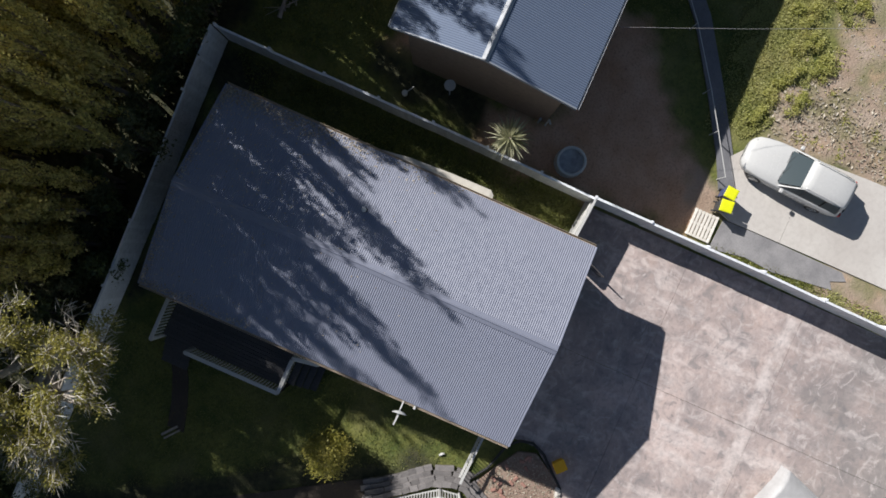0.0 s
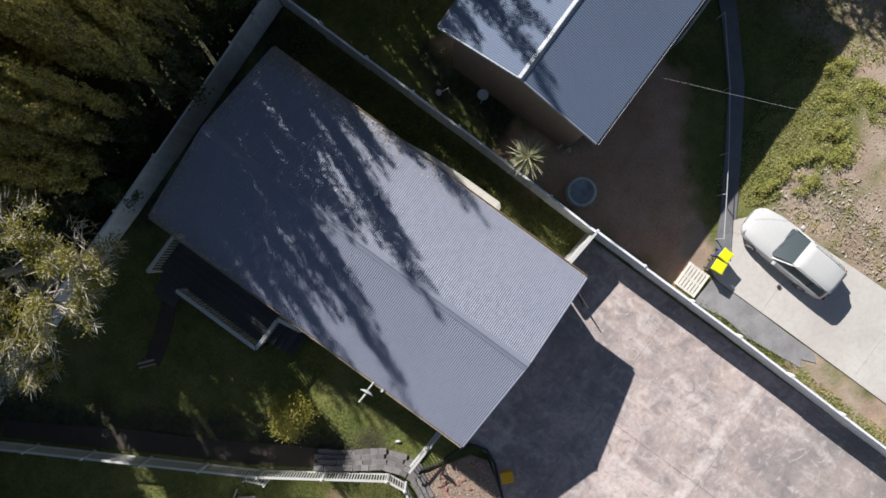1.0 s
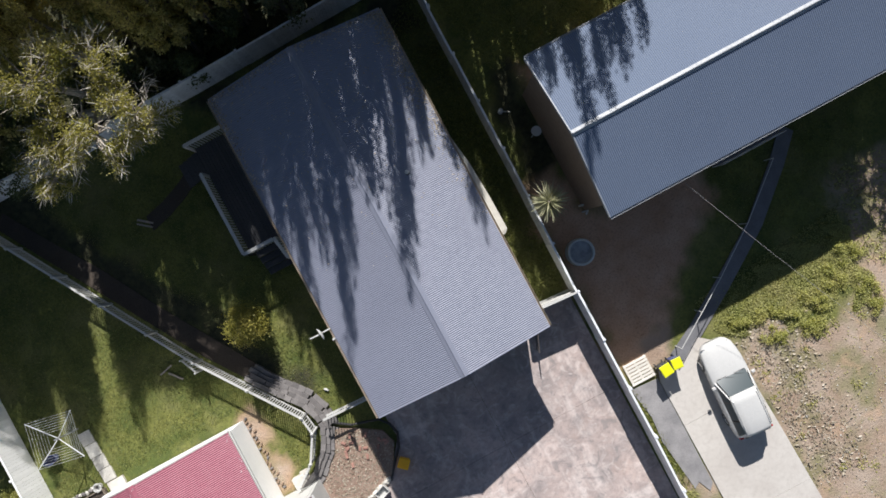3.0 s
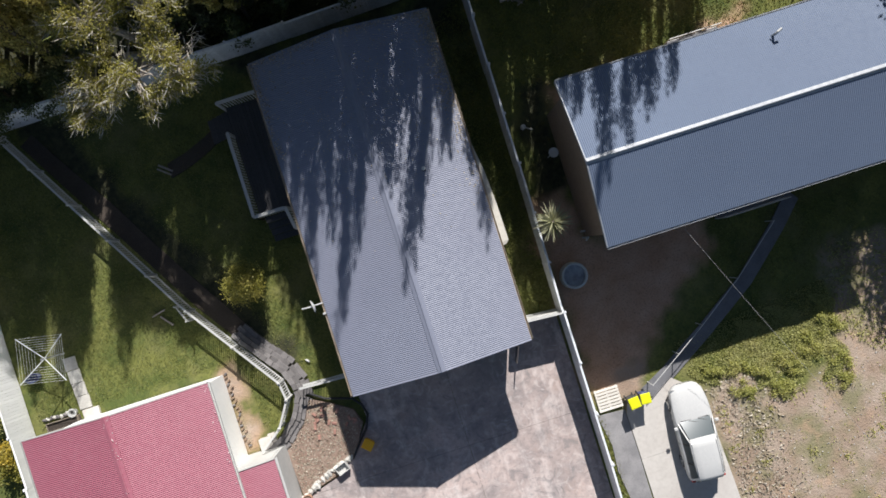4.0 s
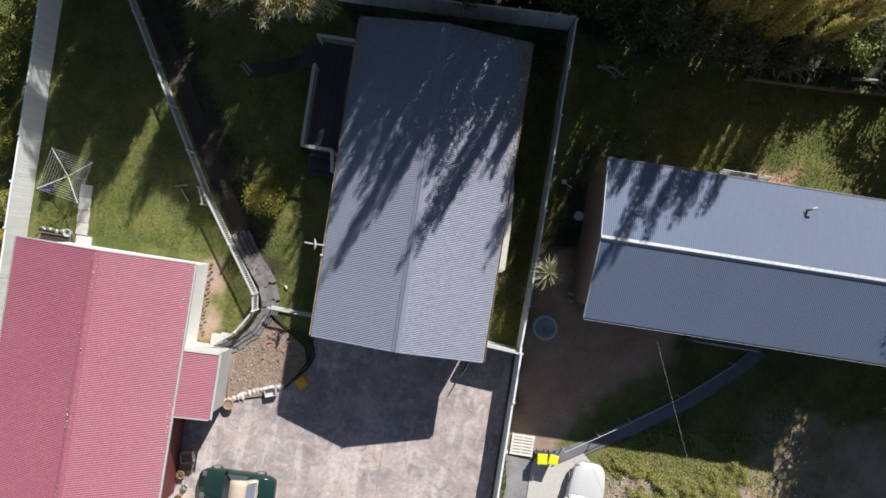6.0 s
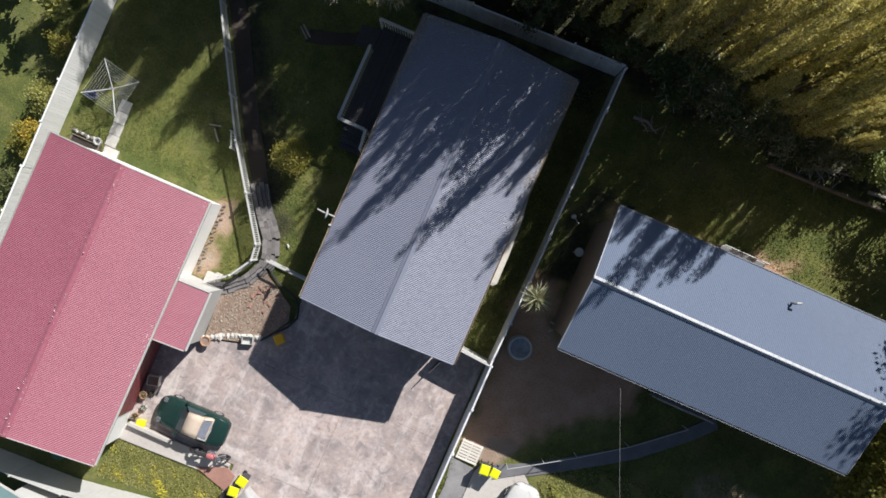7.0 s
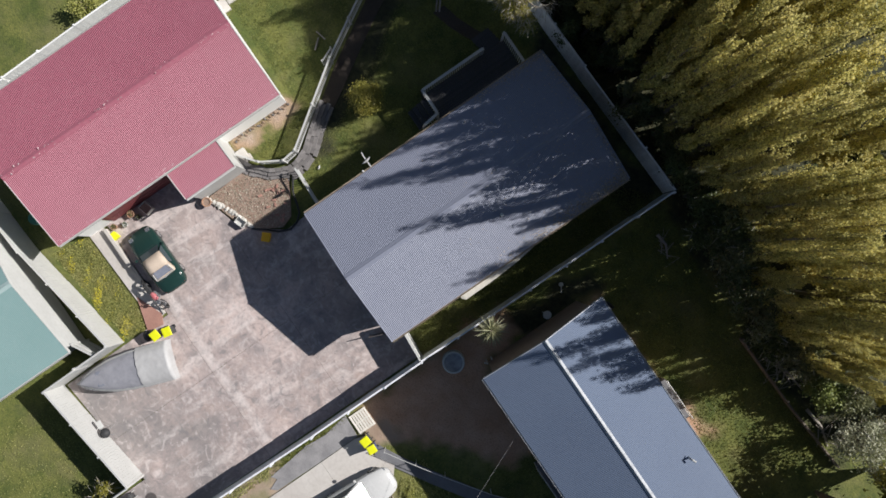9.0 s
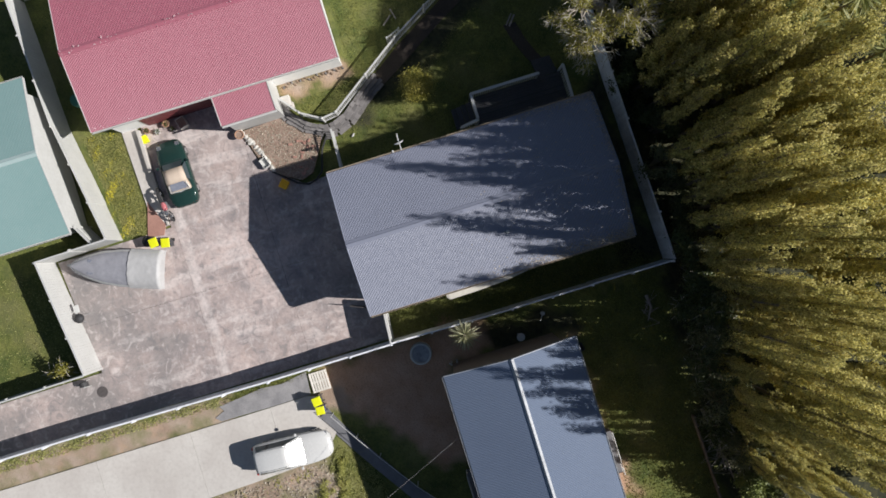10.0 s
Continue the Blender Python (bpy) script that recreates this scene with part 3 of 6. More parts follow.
def gable_house(name, label, x0, x1, y0, y1, eave, rise, axis, over, roof_mat, wall_mat, ridge_mat, gutter_mat, barge_mat, base=0.0, gable_over=0.3, pitch=0.0762, amp=0.009, gable_mat=None, roof_label=""):
    """A house under a gable roof. x0..y1 are the roof's edges, axis the way of the ridge, eave and rise its heights."""
    ob = thing(name, label, "house", ((x0 + x1) / 2, (y0 + y1) / 2, 0))
    cap = 0.17 if axis == "y" else 0.12
    swap = (lambda p: p) if axis == "y" else (lambda p: (p[1], p[0], p[2]))
    u0, u1, w0, w1 = (x0, x1, y0, y1) if axis == "y" else (y0, y1, x0, x1)
    mid = (u0 + u1) / 2
    top = eave + rise
    k = rise / (mid - u0)
    for u in (u0, u1):
        part("roof_slope", corrugated(swap((u, w0, eave)), swap((u, w1, eave)), swap((mid, w0, top)), swap((mid, w1, top)), pitch, amp), roof_mat, ob, roof_label, in_world=True)
    s = Shape()
    for d in (-1, 1):
        s.rings([[swap(p) for p in ((mid, w, top + 0.055), (mid + d * cap, w, top + 0.03 - k * cap), (mid + d * cap, w, top + 0.012 - k * cap), (mid, w, top + 0.03))] for w in (w0 - 0.02, w1 + 0.02)])
    s.tube([swap((mid, w0 - 0.02, top + 0.05)), swap((mid, w1 + 0.02, top + 0.05))], 0.035, 8)
    part("ridge_cap", s, ridge_mat, ob, in_world=True)
    for u, d in ((u0, -1), (u1, 1)):
        s = Shape()
        a, b = (u - 0.02 * d, u + 0.07 * d)
        for p, q, lo in ((a, a + 0.012 * d, -0.14), (b, b + 0.012 * d, -0.10)):
            s.prism([(min(p, q), w0), (max(p, q), w0), (max(p, q), w1), (min(p, q), w1)] if axis == "y" else [(w0, min(p, q)), (w1, min(p, q)), (w1, max(p, q)), (w0, max(p, q))], eave + lo, eave - 0.02)
        s.prism([(min(a, b), w0), (max(a, b), w0), (max(a, b), w1), (min(a, b), w1)] if axis == "y" else [(w0, min(a, b)), (w1, min(a, b)), (w1, max(a, b)), (w0, max(a, b))], eave - 0.14, eave - 0.12)
        part("gutter", s, gutter_mat, ob, in_world=True)
    for w, d in ((w0, -1), (w1, 1)):
        for u in (u0, u1):
            s = Shape()
            s.rings([[swap((uu, w + o, zz)) for o, zz in ((0, z + 0.015), (d * 0.035, z + 0.015), (d * 0.035, z - 0.16), (0, z - 0.16))] for uu, z in ((u, eave), (mid, top))])
            part("bargeboard", s, barge_mat, ob, in_world=True)
    wu0, wu1, ww0, ww1 = u0 + over, u1 - over, w0 + gable_over, w1 - gable_over
    low = eave + over * k - 0.06
    for u, d in ((wu0, 1), (wu1, -1)):
        s = Shape()
        a, b = sorted((u, u + 0.15 * d))
        p, q = swap((a, ww0, 0)), swap((b, ww1, 0))
        s.box(min(p[0], q[0]), max(p[0], q[0]), min(p[1], q[1]), max(p[1], q[1]), base, low - 0.04)
        part("side_wall", s, wall_mat, ob, in_world=True)
    for w, d in ((ww0, 1), (ww1, -1)):
        s = Shape()
        ring = [(wu0 + 0.15, base), (wu1 - 0.15, base), (wu1 - 0.15, low), (mid, low + (mid - wu0) * k - 0.12), (wu0 + 0.15, low)]
        s.rings([[swap((u, ww, z)) for u, z in ring] for ww in (w, w + 0.15 * d)])
        part("gable_wall", s, wall_mat, ob, in_world=True)
        if gable_mat:
            s = Shape()
            zz = eave - 0.35
            ring = [(wu0, zz), (wu1, zz), (wu1, low), (mid, low + (mid - wu0) * k - 0.12), (wu0, low)]
            s.rings([[swap((u, ww, z)) for u, z in ring] for ww in (w - 0.002 * d, w - 0.03 * d)])
            part("gable_cladding", s, gable_mat, ob, in_world=True)
    return ob


main_house = gable_house("house", "weatherboard house under a long grey corrugated steel roof", -5.0, 2.58, -4.42, 9.63, 3.82, 0.9, "y", 0.5, M_ROOF_GREY, M_CREAM, M_ROOF_GREY, M_TIMBER_TRIM, M_ROOF_GREY, gable_over=0.35, amp=0.0085)
neighbour = gable_house("neighbour_house", "brick house under a blue-grey corrugated steel roof with a pale ridge", 6.35, 20.0, -1.72, 4.98, 5.2, 0.98, "x", 0.45, M_ROOF_BLUE, M_BRICK, M_RIDGE_PALE, M_RIDGE_PALE, M_RIDGE_PALE, gable_over=0.3, gable_mat=M_NAVY, amp=0.0085)
red_house = gable_house("red_roofed_house", "white house under a faded red corrugated steel roof", -18.5, -10.55, -15.3, -2.15, 3.58, 0.86, "y", 0.55, M_ROOF_RED, M_WHITE_LIFTED, M_ROOF_RED, M_WHITE, M_WHITE, gable_over=0.15, amp=0.0085)
teal_house = gable_house("teal_roofed_house", "white house under a teal painted steel roof", -14.45, -6.05, -30.0, -18.05, 3.2, 0.9, "y", 0.5, M_ROOF_TEAL, M_WHITE, M_RIDGE_TEAL, M_WHITE, M_WHITE, gable_over=0.5, amp=0.002)

# ---- house details ----
solo("awning", Shape().rings([[(2.12, y, 3.13), (2.30 + d, y, 2.95), (2.30 + d, y, 2.88), (2.12, y, 3.06)] for y, d in ((4.05, 0.42), (2.8, 0.60), (1.2, 0.68), (-0.3, 0.70), (-0.45, 0.55))]), M_CREAM, "long cream window awning under the eave", "awning")

vent = thing("roof_vent", "small white vent pipe through the grey roof", "vent", (0.50, 3.4, 4.33))
part("pipe", Shape().lathe([(0.05, -0.06), (0.05, 0.30)], n=12), M_WHITE, vent)
part("cowl", Shape().lathe([(0.085, 0.30), (0.085, 0.34), (0.03, 0.39)], n=12), M_WHITE, vent)
part("flashing", Shape().lathe([(0.12, -0.09), (0.07, 0.03)], n=12), M_BLACK, vent)
vent2 = thing("roof_vent", "pale flue with a cowl on the blue-grey roof", "vent", (14.72, 4.1, 5.45))
part("pipe", Shape().lathe([(0.05, -0.06), (0.05, 0.30)], n=12), M_GALV, vent2)
part("cowl", Shape().tube([(0.0, 0.0, 0.30), (0.04, 0.03, 0.38), (0.20, 0.10, 0.42)], 0.05, 10), M_WHITE, vent2)
part("bracket", Shape().beam((-0.14, 0.0, 0.12), (0.0, 0.0, 0.34), 0.03, 0.03), M_GALV, vent2)

aerial = thing("television_aerial", "white dish and aerial bracketed to the eave", "aerial", (-5.02, -0.45, 3.7))
part("bracket", Shape().beam((0.0, 0, 0.1), (-0.70, 0, 0.35), 0.05, 0.05), M_WHITE, aerial)
part("mast", Shape().tube([(-0.3, 0, 0.0), (-0.3, 0, 0.7)], 0.025, 8), M_WHITE, aerial)
part("dish", Shape().lathe([(0.02, 0.0), (0.16, 0.03), (0.26, 0.09), (0.27, 0.10), (0.16, 0.05), (0.02, 0.02)], n=20), M_WHITE, aerial).matrix_basis = pose(-0.26, 0, 0.55, 0, -78, 8)
part("feed_arm", Shape().beam((-0.3, -0.02, 0.55), (-0.78, 0.02, 0.62), 0.05, 0.05), M_WHITE, aerial)
part("stub", Shape().box(-0.12, 0.0, -0.48, -0.40, 0.0, 0.16, 0.01), M_WHITE, aerial)

# Deck with a white balustrade
deck = thing("deck", "dark stained timber deck with a white capped balustrade", "deck", (-5.8, 6.5, 0))
for i in range(19):
    x = -7.05 + i * 0.14
    me = Shape().box(x, x + 0.13, 3.95, 9.05, 0.86, 0.90)
    part("board", me, M_DECK, deck, in_world=True)
part("deck_skirt", Shape().box(-7.06, -7.02, 3.94, 9.06, -0.05, 0.855), M_DECK, deck, in_world=True)
for a, b in (((-7.08, 7.72), (-7.08, 3.92)), ((-7.08, 3.92), (-5.72, 3.92)), ((-5.66, 3.92), (-5.58, 2.98)), ((-7.15, 9.08), (-5.0, 9.08))):
    a3, b3 = Vector((*a, 1.97)), Vector((*b, 1.97 if b[1] != 2.98 else 1.60))
    part("cap_rail", Shape().beam(a3, b3, 0.15, 0.045, 0.008), M_WHITE, deck, in_world=True)
    n = max(2, int((b3 - a3).length / 0.13))
    for i in range(n):
        p = a3.lerp(b3, (i + 0.5) / n)
        part("baluster", Shape().box(p.x - 0.02, p.x + 0.02, p.y - 0.02, p.y + 0.02, 0.90, p.z - 0.04), M_WHITE, deck, in_world=True)
    for p in (a3, b3):
        part("post", Shape().box(p.x - 0.05, p.x + 0.05, p.y - 0.05, p.y + 0.05, 0.0, p.z - 0.045), M_WHITE, deck, in_world=True)
for i in range(4):
    part("step", Shape().box(-6.9, -5.75, 3.62 - i * 0.28, 3.90 - i * 0.28, 0.68 - i * 0.19, 0.72 - i * 0.19, 0.01), M_DECK, deck, in_world=True)
    part("step", Shape().box(-7.38 - i * 0.28, -7.10 - i * 0.28, 7.85, 8.95, 0.68 - i * 0.19, 0.72 - i * 0.19, 0.01), M_DECK, deck, in_world=True)
sh = Shape()
sh.rings([[(x, y + 0.35, -0.02), (x, y - 0.35, -0.02), (x, y - 0.35, -0.1), (x, y + 0.35, -0.1)] for x, y in ((-7.9, 8.4), (-8.6, 8.0), (-9.6, 7.6), (-10.6, 7.35))])
solo("garden_path", sh, M_LITTER_SOIL, "dark narrow bare-soil path from the deck steps", "path", kind="structure")
solo("timber_offcuts", Shape().beam((-11.0, 7.75, 0.04), (-10.45, 7.3, 0.04), 0.09, 0.1).beam((-11.1, 7.6, 0.04), (-10.55, 7.15, 0.04), 0.07, 0.1), M_BARK_PALE, "pale timber offcuts lying on dark grass", "timber")
solo("fallen_stick", Shape().beam((-13.01, 1.11, 0.03), (-12.56, 0.57, 0.03), 0.07, 0.08).beam((-13.36, 1.2, 0.02), (-12.73, 1.36, 0.02), 0.06, 0.07), M_BARK_PALE, "two pale sticks lying on the lawn", "stick")
solo("garden_toy", Shape().rock((-7.2, -2.85, 0.0), (0.07, 0.13, 0.08), 5), M_WHITE, "small white object lying on the grass", "toy")

# Litter caught on the shaded roof
rng = np.random.default_rng(7)
n = 3600
ly = 9.6 - np.abs(rng.normal(0, 3.4, n))
lx = rng.uniform(-4.95, 2.53, n)
edge = rng.random(n)
lx = np.where(edge < 0.42, 2.55 - np.abs(rng.normal(0, 0.28, n)), lx)
lx = np.where((edge > 0.42) & (edge < 0.55), -4.95 + np.abs(rng.normal(0, 0.12, n)), lx)
ly = np.where((edge > 0.55) & (edge < 0.75), 9.6 - np.abs(rng.normal(0, 0.12, n)), ly)
keep = (ly > np.where(lx < -4.6, 5.5, 0.5)) & (lx > -4.98) & (lx < 2.57)
lx, ly = lx[keep], ly[keep]
lz = 3.82 + 0.9 * (1 - np.abs(lx + 1.21) / 3.79) + 0.012
flat = rng.normal(size=(len(lx), 3)) * (1, 1, 0.08)
tagged(new("roof_leaf_litter", leaf_mesh("roof_leaf_litter", M_LITTER, np.stack([lx, ly, lz], 1), 0.075, 0.6, rng, flat)), "dry leaves caught along the roof edges", "leaf litter", kind="stuff")


# ---- fences ----
def paling_fence(name, label, pts, height, bay=2.4, mat=M_FENCE, step=0.05, facing=1, width=0.15, cap=True):
    """A close-boarded painted fence along a line of points, bay by bay."""
    ob = thing(name, label, "fence", (*pts[0], 0))
    rnd = random.Random(name + str(pts[0]))
    inv = ob.matrix_basis.inverted()
    board = Shape().box(-0.0725, 0.0725, -0.018, 0.018, 0, 1).mesh("paling", mat)
    for a, b in zip(pts, pts[1:]):
        a, b = Vector((*a, 0)), Vector((*b, 0))
        n = max(1, round((b - a).length / bay))
        side = (b - a).normalized().cross(Vector((0, 0, 1)))
        for i in range(n):
            p, q = a.lerp(b, i / n), a.lerp(b, (i + 1) / n)
            h = height + rnd.uniform(-step, step)
            out = side * rnd.uniform(-0.02, 0.02)
            k = max(2, round((q - p).length / width))
            ang = math.degrees(math.atan2((q - p).y, (q - p).x))
            for j in range(k):
                u = p.lerp(q, (j + 0.5) / k) + out + side * rnd.uniform(-0.004, 0.004)
                piece("paling", board, ob, inv @ pose(u.x, u.y, 0, 0, 0, ang) @ Matrix.Diagonal(((q - p).length / k / 0.15, 1, h + rnd.uniform(-0.008, 0.008), 1)))
            for z in (0.3, h - 0.35):
                part("rail", Shape().beam(p - side * 0.045 * facing + Vector((0, 0, z)), q - side * 0.045 * facing + Vector((0, 0, z)), 0.045, 0.09), mat, ob, in_world=True)
            if cap:
                part("cap_rail", Shape().beam(p + out + Vector((0, 0, h + 0.035)), q + out + Vector((0, 0, h + 0.035)), 0.085, 0.03), mat, ob, in_world=True)
            part("post", Shape().box(-0.05, 0.05, -0.05, 0.05, -0.1, h + 0.055, 0.008, Matrix.Translation(p - side * 0.06 * facing)), mat, ob, in_world=True)
    return ob


paling_fence("boundary_fence", "white painted paling fence stepping along the concrete yard", [(4.57, 11.70), (4.52, 2.7), (4.42, -4.05), (4.42, -11.0), (4.24, -21.0), (4.22, -31.0)], 1.82)
paling_fence("back_fence", "white painted paling fence under overhanging trees", [(-20.2, 11.35), (-6.0, 11.42), (4.52, 11.74)], 2.0)
paling_fence("lawn_fence", "low dark weathered timber fence at the lawn edge", [(13.4, 10.65), (17.5, 10.75), (22.0, 11.05)], 0.4, mat=M_BARK)
paling_fence("side_fence", "sunlit white paling fence beside the lawn", [(-20.2, 11.25), (-20.15, -2.0), (-20.05, -9.0), (-19.8, -18.2)], 1.75, mat=M_WHITE_LIFTED, facing=-1)
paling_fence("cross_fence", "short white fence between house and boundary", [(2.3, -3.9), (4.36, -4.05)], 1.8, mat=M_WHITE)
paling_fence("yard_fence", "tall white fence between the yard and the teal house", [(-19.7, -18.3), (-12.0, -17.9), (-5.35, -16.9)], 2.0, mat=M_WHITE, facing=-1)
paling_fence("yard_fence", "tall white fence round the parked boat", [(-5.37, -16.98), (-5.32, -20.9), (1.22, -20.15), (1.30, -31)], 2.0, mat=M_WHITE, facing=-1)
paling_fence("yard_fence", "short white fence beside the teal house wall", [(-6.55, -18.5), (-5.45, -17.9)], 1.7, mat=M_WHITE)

PICKET = [(-17.3, 11.1), (-11.42, 0.95), (-8.47, -3.32), (-8.36, -4.13), (-9.04, -5.24), (-10.1, -6.05)]
picket = thing("picket_fence", "white picket fence with square posts along the bank", "fence", (*PICKET[0], 0))
pick_mesh = Shape().box(-0.022, 0.022, -0.012, 0.012, 0.08, 1.06, 0.004).mesh("picket", M_WHITE)
cap_mesh = Shape().box(-0.05, 0.05, -0.05, 0.05, 0, 1.18, 0.01).add([(-0.065, -0.065, 1.18), (0.065, -0.065, 1.18), (0.065, 0.065, 1.18), (-0.065, 0.065, 1.18), (0, 0, 1.24)], [(0, 1, 2, 3), (0, 1, 4), (1, 2, 4), (2, 3, 4), (3, 0, 4)]).mesh("post", M_WHITE)
inv = picket.matrix_basis.inverted()
for a, b in zip(PICKET, PICKET[1:]):
    a, b = Vector((*a, 0)), Vector((*b, 0))
    length = (b - a).length
    bays = max(1, round(length / 2.3))
    ang = math.degrees(math.atan2(b.y - a.y, b.x - a.x))
    for i in range(bays):
        p, q = a.lerp(b, i / bays), a.lerp(b, (i + 1) / bays)
        piece("post", cap_mesh, picket, inv @ pose(p.x, p.y, 0, 0, 0, ang))
        for z, w in ((1.10, 0.09), (0.22, 0.06)):
            part("rail", Shape().beam(p + Vector((0, 0, z)), q + Vector((0, 0, z)), w, 0.04), M_WHITE, picket, in_world=True)
        k = max(2, round((q - p).length / 0.115))
        for j in range(1, k):
            r = p.lerp(q, j / k)
            piece("picket", pick_mesh, picket, inv @ pose(r.x, r.y, 0, 0, 0, ang))
gate = thing("garden_gate", "small white gate standing ajar in the picket fence", "gate", (-11.52, 0.5, 0), -68)
for x0, x1, z0, z1 in ((0, 0.9, 0.95, 1.02), (0, 0.9, 0.25, 0.32), (0, 0.06, 0.15, 1.2), (0.84, 0.9, 0.15, 1.2)):
    part("gate_frame", Shape().box(x0 - 0.9, x1 - 0.9, -0.03, 0.03, z0, z1, 0.005), M_WHITE, gate)
for i in range(6):
    part("picket", Shape().box(-0.78 + i * 0.13, -0.73 + i * 0.13, 0.032, 0.05, 0.15, 1.1), M_WHITE, gate)
rail = thing("handrail", "white handrail panel between house and rockery", "railing", (-6.6, -3.9, 0))
for z in (1.0, 0.2):
    part("rail", Shape().beam((-7.7, -3.85, z), (-5.1, -3.97, z), 0.09, 0.05), M_WHITE, rail, in_world=True)
for i in range(20):
    x = -7.65 + i * 0.132
    part("baluster", Shape().box(x - 0.015, x + 0.015, -3.92, -3.89, 0.0, 0.96), M_WHITE, rail, in_world=True)
gate2 = thing("metal_gate", "open dark steel gate beside the house corner", "gate", (2.35, -4.55, 0), -112)
for z in (0.12, 0.55, 1.0):
    part("gate_rail", Shape().tube([(0, 0, z), (1.25, 0, z)], 0.022, 8), M_IRON, gate2)
for x in (0, 0.6, 1.25):
    part("gate_post", Shape().tube([(x, 0, 0.0), (x, 0, 1.02)], 0.022, 8), M_IRON, gate2)

sh = Shape()
sh.rings([[(x + 0.12, y + 0.08, -0.02), (x + w, y + 0.6 * w, -0.03), (x + w, y + 0.6 * w, -0.12), (x + 0.12, y + 0.08, -0.12)] for x, y, w in ((-9.75, -1.5, 0.75), (-10.6, -0.25, 0.85), (-11.42, 0.95, 0.9), (-12.9, 3.5, 0.85), (-14.35, 6.0, 0.9), (-15.7, 8.3, 0.8), (-16.9, 10.4, 0.75))])
solo("side_path", sh, M_LITTER_SOIL, "dark bare-soil path along the picket fence", "path", kind="structure")

# ---- rockery and garden bed ----
rockery = thing("retaining_wall", "low stepped retaining wall of weathered grey-brown blocks below the picket fence", "retaining wall", (-8.2, -4.0, 0))
rnd = random.Random(4)
line = [(-9.9, -0.6), (-9.0, -1.9), (-8.2, -2.9), (-7.95, -3.6), (-7.9, -4.3), (-8.4, -5.2), (-9.2, -5.95), (-9.9, -6.3)]
BLOCKS = [Shape().box(-0.5, 0.5, -0.5, 0.5, 0, 1, 0.025).mesh("block", M_ROCK)]
for (x0, y0), (x1, y1) in zip(line, line[1:]):
    length = math.hypot(x1 - x0, y1 - y0)
    turn = math.degrees(math.atan2(y1 - y0, x1 - x0))
    n = max(2, round(length / 0.36))
    out = Vector((y0 - y1, x1 - x0)).normalized()
    for i in range(n):
        for row in range(4):
            u = (i + 0.5 + 0.25 * (row % 2) + rnd.uniform(-0.06, 0.06)) / n
            d = out * (row * 0.19 - 0.14 + rnd.uniform(-0.02, 0.02))
            size = Matrix.Diagonal((length / n * rnd.uniform(0.96, 1.06), rnd.uniform(0.20, 0.235), 0.16 + 0.085 * (3 - row if out.x > 0 else row), 1))
            piece("block", BLOCKS[0], rockery, pose(x0 + u * (x1 - x0) + d.x + 8.2, y0 + u * (y1 - y0) + d.y + 4.0, -0.07, rnd.uniform(-2, 2), rnd.uniform(-3, 3), turn + rnd.uniform(-4, 4)) @ size)
BED = [(-7.78, -4.49), (-6.8, -5.0), (-5.85, -5.6), (-5.62, -6.3), (-6.3, -7.45), (-7.25, -8.2), (-9.2, -8.75), (-9.3, -6.5), (-8.5, -5.6)]
bed = thing("garden_bed", "raised bed of dry bark mulch and brick rubble", "garden bed", (-7.5, -6.7, 0))
part("mulch", Shape().prism(BED, -0.05, 0.10), M_MULCH, bed, in_world=True)
rng = np.random.default_rng(11)
px, py = rng.uniform(-9.2, -5.5, 5200), rng.uniform(-8.8, -4.4, 5200)
ok = inside(BED, px, py) > 0.05
chips = np.stack([px[ok], py[ok], np.full(ok.sum(), 0.105)], 1)
ob = part("bark_litter", leaf_mesh("bark_litter", M_LITTER, chips, 0.09, 0.5, rng, rng.normal(size=(len(chips), 3)) * (1, 1, 0.2)), None, bed, "dry bark chips", in_world=True)
tagged(ob, kind="stuff")
for i in range(22):
    x, y = rnd.uniform(-8.0, -5.9), rnd.uniform(-6.4, -4.6)
    if inside(BED, np.array([x]), np.array([y]))[0] > 0.1 and x + y * -0.4 > -5.6:
        part("brick", Shape().box(-0.11, 0.11, -0.055, 0.055, 0, 0.07, 0.01, pose(x, y, 0.1, rnd.uniform(-12, 12), rnd.uniform(-12, 12), rnd.uniform(0, 180))), M_BRICK_RED, bed, in_world=True)
for i in range(15):
    u = i / 14
    at = (-9.25 + u * 2.6 + rnd.uniform(-0.05, 0.05), -8.82 + u * 1.15 + 0.12 * math.sin(u * 3), 0.06)
    tagged(solo("edging_rock", Shape().rock(at, (rnd.uniform(0.14, 0.27), rnd.uniform(0.11, 0.2), 0.15), i), M_ROCK_PALE, "pale rock edging the mulch bed", "rock", "rocks edging the bed"))
solo("garden_edging", Shape().tube([(-6.55, -7.75, 0.06), (-6.1, -7.2, 0.07), (-5.55, -6.6, 0.07), (-5.3, -6.0, 0.07), (-5.42, -5.5, 0.08), (-5.75, -5.1, 0.1), (-6.2, -4.95, 0.1), (-6.9, -4.75, 0.1), (-7.7, -4.2, 0.1)], 0.055, 8), M_BLACK, "black curved hose edging the garden bed", "edging")
pot = thing("plant_pot", "round terracotta pot at the corner of the bed", "pot", (-9.0, -8.85, 0))
part("body", Shape().lathe([(0.15, 0), (0.23, 0.34), (0.26, 0.36), (0.26, 0.42), (0.21, 0.42), (0.2, 0.33)], n=18), M_TERRACOTTA, pot)
part("potting_soil", Shape().lathe([(0.2, 0.32), (0.2, 0.36)], n=18), M_MULCH, pot)
crate = thing("crate", "white wire crate on the bed's edge", "crate", (-7.1, -7.98, 0.12), 20)
